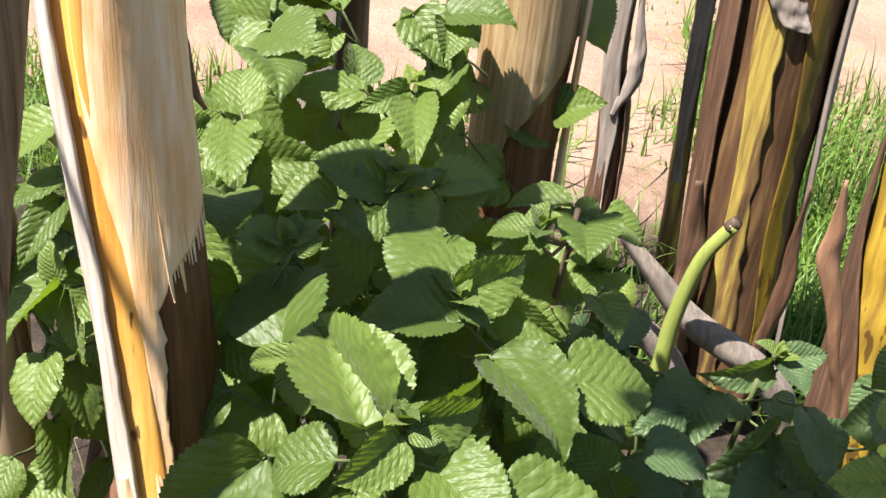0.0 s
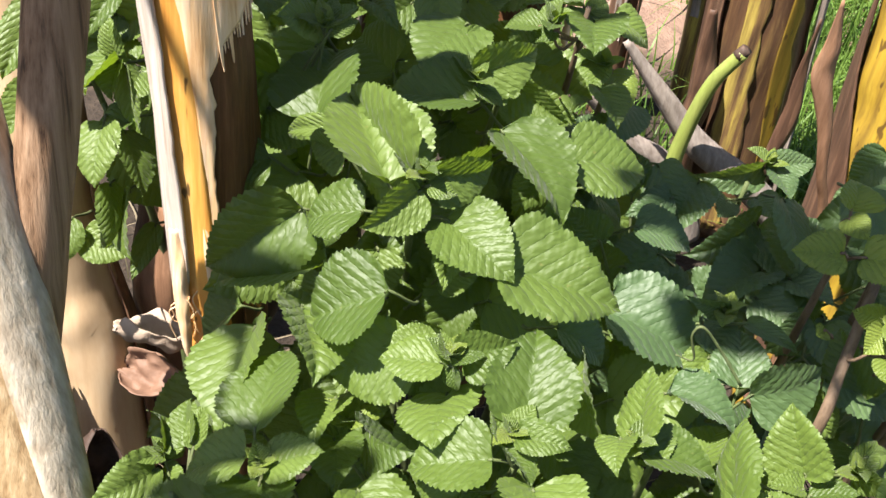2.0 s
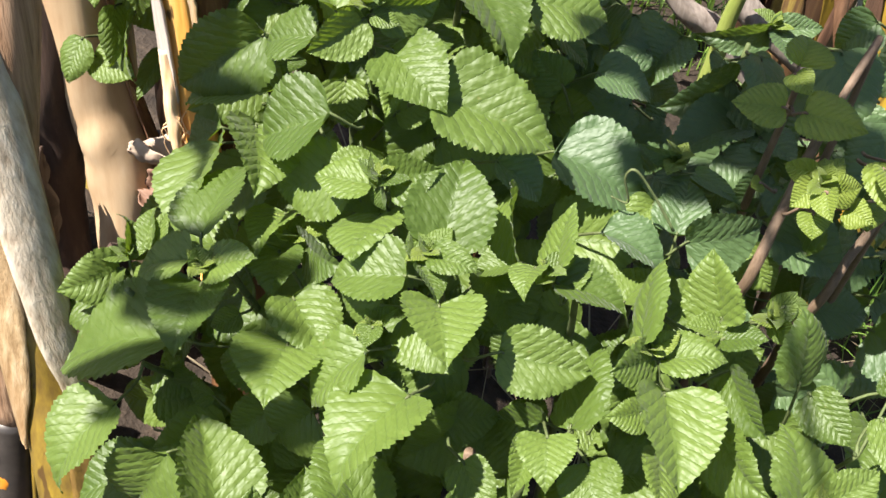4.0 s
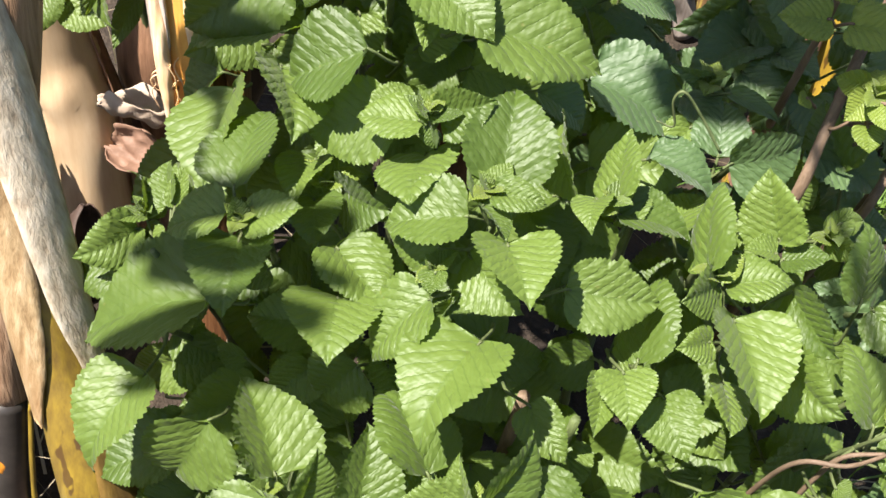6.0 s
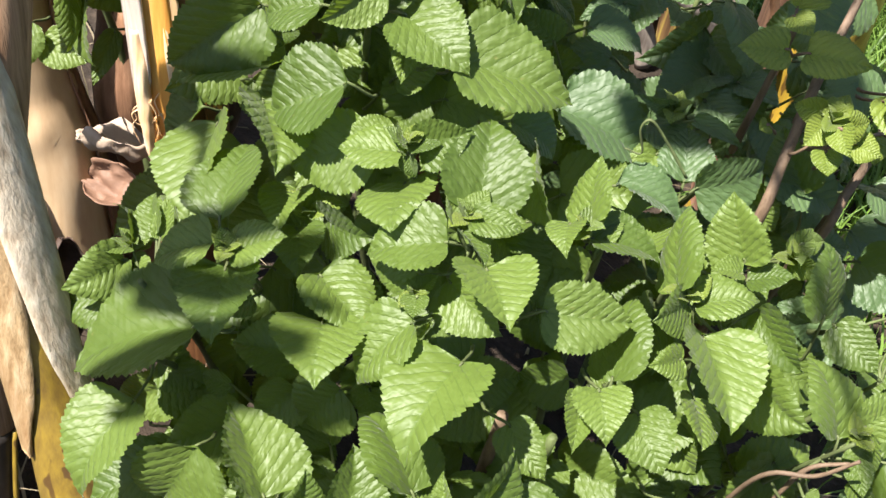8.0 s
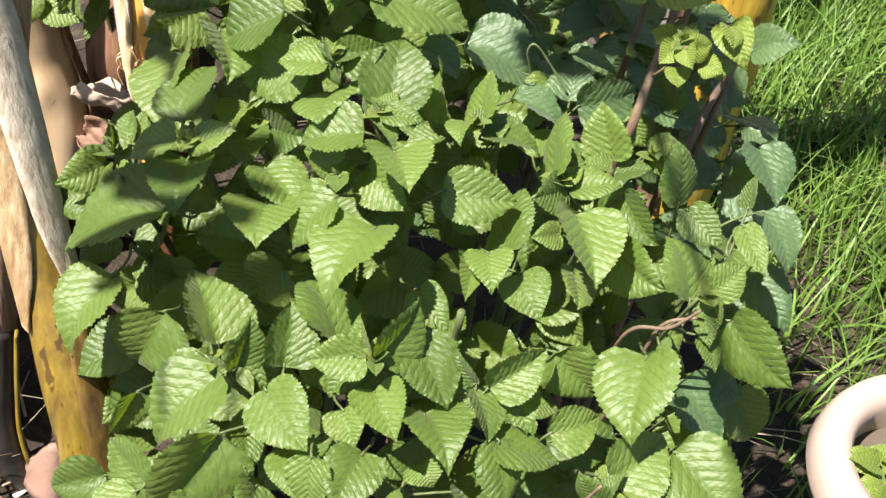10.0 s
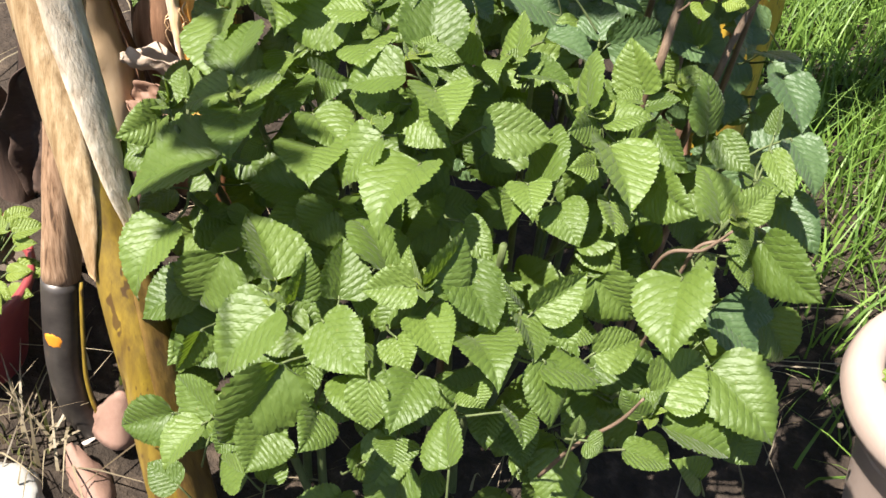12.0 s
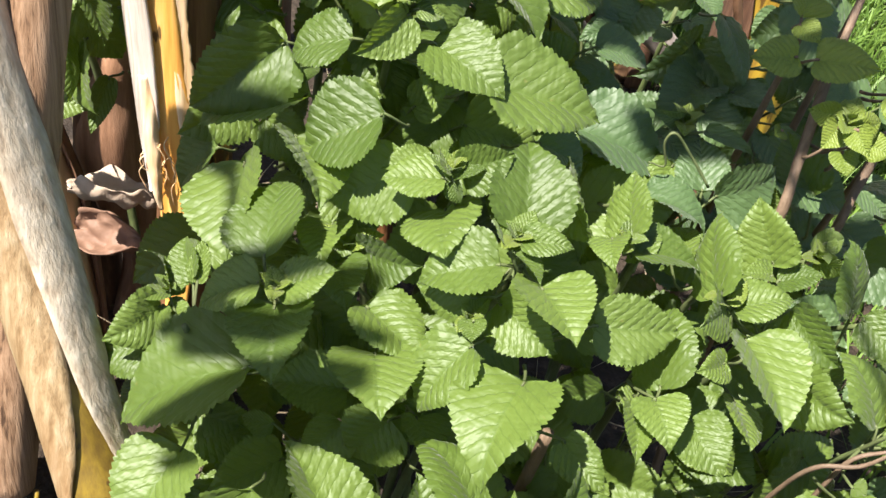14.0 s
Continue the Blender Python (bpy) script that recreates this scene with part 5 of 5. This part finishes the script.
# M
m.leaf(-.412,.277,.889, -.448,.264,.858, 0.043, -.513,-.392)
m.leaf(-.411,.273,.848, -.448,.251,.827, 0.038, -.419,-.147)
m.leaf(-.409,.260,.837, -.432,.220,.796, 0.028, -.049,-.699)
m.leaf(-.422,.270,.754, -.432,.282,.786, 0.025, -.256,-.932)
m.leaf(-.420,.269,.752, -.452,.226,.725, 0.054, -.630,-.021)
m.leaf(-.419,.267,.749, -.418,.238,.728, 0.030, -.552,-.494)
m.leaf(-.427,.241,.703, -.423,.195,.665, 0.046, -.361,-.611)
m.leaf(-.402,.258,.702, -.440,.245,.675, 0.040, -.500,-.255)
m.leaf(-.425,.240,.636, -.413,.199,.594, 0.038, .876,-.197)
m.leaf(-.409,.246,.628, -.399,.197,.582, 0.064, -.867,-.429)
m.leaf(-.414,.266,.750, -.395,.238,.697, 0.043, -.713,-.691)
m.leaf(-.412,.248,.692, -.383,.205,.657, 0.049, .782,.041)
m.leaf(-.481,.260,.803, -.499,.208,.754, 0.036, .123,-.704)
m.leaf(-.482,.240,.726, -.497,.193,.702, 0.034, .003,-.458)
m.leaf(-.394,.270,.569, -.405,.221,.537, 0.023, .072,-.560)

# woody twigs and branchlets that show between the leaves
e.twig([(0.205, 0.10, 0.40), (0.190, 0.07, 0.60), (0.192, 0.06, 0.669), (0.201, 0.09, 0.717), (0.214, 0.13, 0.771), (0.237, 0.18, 0.828)], [0.0052, 0.0050, 0.0048, 0.0042, 0.003])
e.twig([(0.245, 0.12, 0.40), (0.250, 0.09, 0.58), (0.257, 0.08, 0.64), (0.269, 0.10, 0.685), (0.290, 0.125, 0.735)], [0.0048, 0.0044, 0.004, 0.003])
l.twig([(0.12, -0.25, 0.36), (0.14, -0.28, 0.464), (0.172, -0.285, 0.518), (0.187, -0.285, 0.556)], [0.0022, 0.002, 0.0018, 0.0014], WOODY)
l.twig([(0.20, -0.10, 0.45), (0.205, -0.13, 0.58), (0.238, -0.14, 0.607), (0.257, -0.145, 0.641)], [0.0022, 0.002, 0.0018, 0.0014], WOODY)
l.twig([(0.22, -0.10, 0.40), (0.224, -0.125, 0.504), (0.228, -0.13, 0.567), (0.236, -0.13, 0.601), (0.262, -0.13, 0.615)], [0.0022, 0.002, 0.002, 0.0014], WOODY)
j.twig([(0.123, 0.06, 0.695), (0.101, 0.065, 0.722), (0.082, 0.065, 0.743), (0.076, 0.065, 0.733), (0.083, 0.065, 0.709), (0.069, 0.065, 0.711)], [0.0013, 0.0012, 0.0011, 0.0009, 0.0006], STEM)
k.twig([(0.01, -0.03, 0.05), (0.012, -0.06, 0.35), (0.010, -0.09, 0.55)], [0.0075, 0.0065, 0.005], WOODY)
k.twig([(0.05, -0.02, 0.05), (0.052, -0.06, 0.30), (0.055, -0.09, 0.53)], [0.006, 0.005, 0.004], STEM)
# inner leaves, deep in the clump
a.fill(30, (-0.12, 0.22, 0.70), (0.17, 0.03, 0.10), shapes=LEAVES)
b.fill(44, (-0.19, 0.37, 0.72), (0.13, 0.05, 0.10), (0.045, 0.085))
b.fill(30, (-0.12, 0.40, 0.60), (0.17, 0.06, 0.08), (0.05, 0.09))
c.fill(14, (0.03, 0.38, 0.55), (0.08, 0.05, 0.09), (0.04, 0.07), shapes=SHADED_LEAVES)
m.fill(16, (-0.41, 0.31, 0.66), (0.07, 0.03, 0.10), (0.04, 0.07))
b.fill(30, (-0.23, 0.46, 0.82), (0.11, 0.05, 0.10))
b.fill(34, (-0.19, 0.55, 0.74), (0.15, 0.05, 0.16), (0.05, 0.09))
d.fill(40, (0.17, 0.22, 0.62), (0.17, 0.05, 0.12))
d.fill(60, (0.18, 0.30, 0.50), (0.22, 0.12, 0.09), (0.05, 0.085))
f.fill(14, (-0.26, -0.05, 0.44), (0.05, 0.03, 0.09), (0.045, 0.075))
f.fill(16, (-0.20, 0.06, 0.54), (0.08, 0.03, 0.10))
g.fill(22, (-0.225, -0.13, 0.37), (0.05, 0.03, 0.10), (0.045, 0.075))
g.fill(34, (-0.14, -0.13, 0.41), (0.13, 0.03, 0.14))
h.fill(30, (-0.08, 0.05, 0.58), (0.12, 0.03, 0.12))
j.fill(30, (0.12, 0.03, 0.56), (0.13, 0.03, 0.12))
g.fill(14, (-0.08, -0.10, 0.48), (0.08, 0.02, 0.08), (0.045, 0.075))
k.fill(36, (0.04, -0.13, 0.41), (0.12, 0.03, 0.14))
l.fill(30, (0.23, -0.07, 0.45), (0.11, 0.03, 0.16))
for plant in (a, b, c, d, e, f, g, h, j, k, l, m):
    plant.stalks()


# young plant in the maroon pot and seedlings in the cream pot
def potted(label, at, z, count, spread, size, shapes, seed):
    rng = random.Random(seed)
    p = Plant(label, (at[0], at[1]), [], shapes, seed, name="potted_plant")
    p.ob["group"] = "potted plants"
    p.ob.location = p.at = Vector((at[0], at[1], z))
    for i in range(count):
        ang, r = rng.uniform(0, 2 * math.pi), spread * math.sqrt(rng.random())
        top = Vector((at[0] + math.cos(ang) * r, at[1] + math.sin(ang) * r, z + rng.uniform(0.02, 0.07)))
        p.stems.append(np.array([[at[0] + math.cos(ang) * r * 0.5, at[1] + math.sin(ang) * r * 0.5, z]] * 9))
        out = Vector((math.cos(ang), math.sin(ang), rng.uniform(-0.2, 0.3))).normalized() * rng.uniform(*size)
        tip = top + out
        p.leaf(*top, *tip, out.length * 0.7, 0.2 * rng.uniform(-1, 1), -0.3)
    p.stalks()


potted("low light green herb in the maroon pot", (RED[0], RED[1]), RED[2] + 0.17, 60, 0.10, (0.025, 0.045), LIME_LEAVES, 41)
potted("green seedlings in the cream pot", (POT[0], POT[1]), POT[2] + 0.25, 40, 0.085, (0.03, 0.05), LIME_LEAVES, 43)
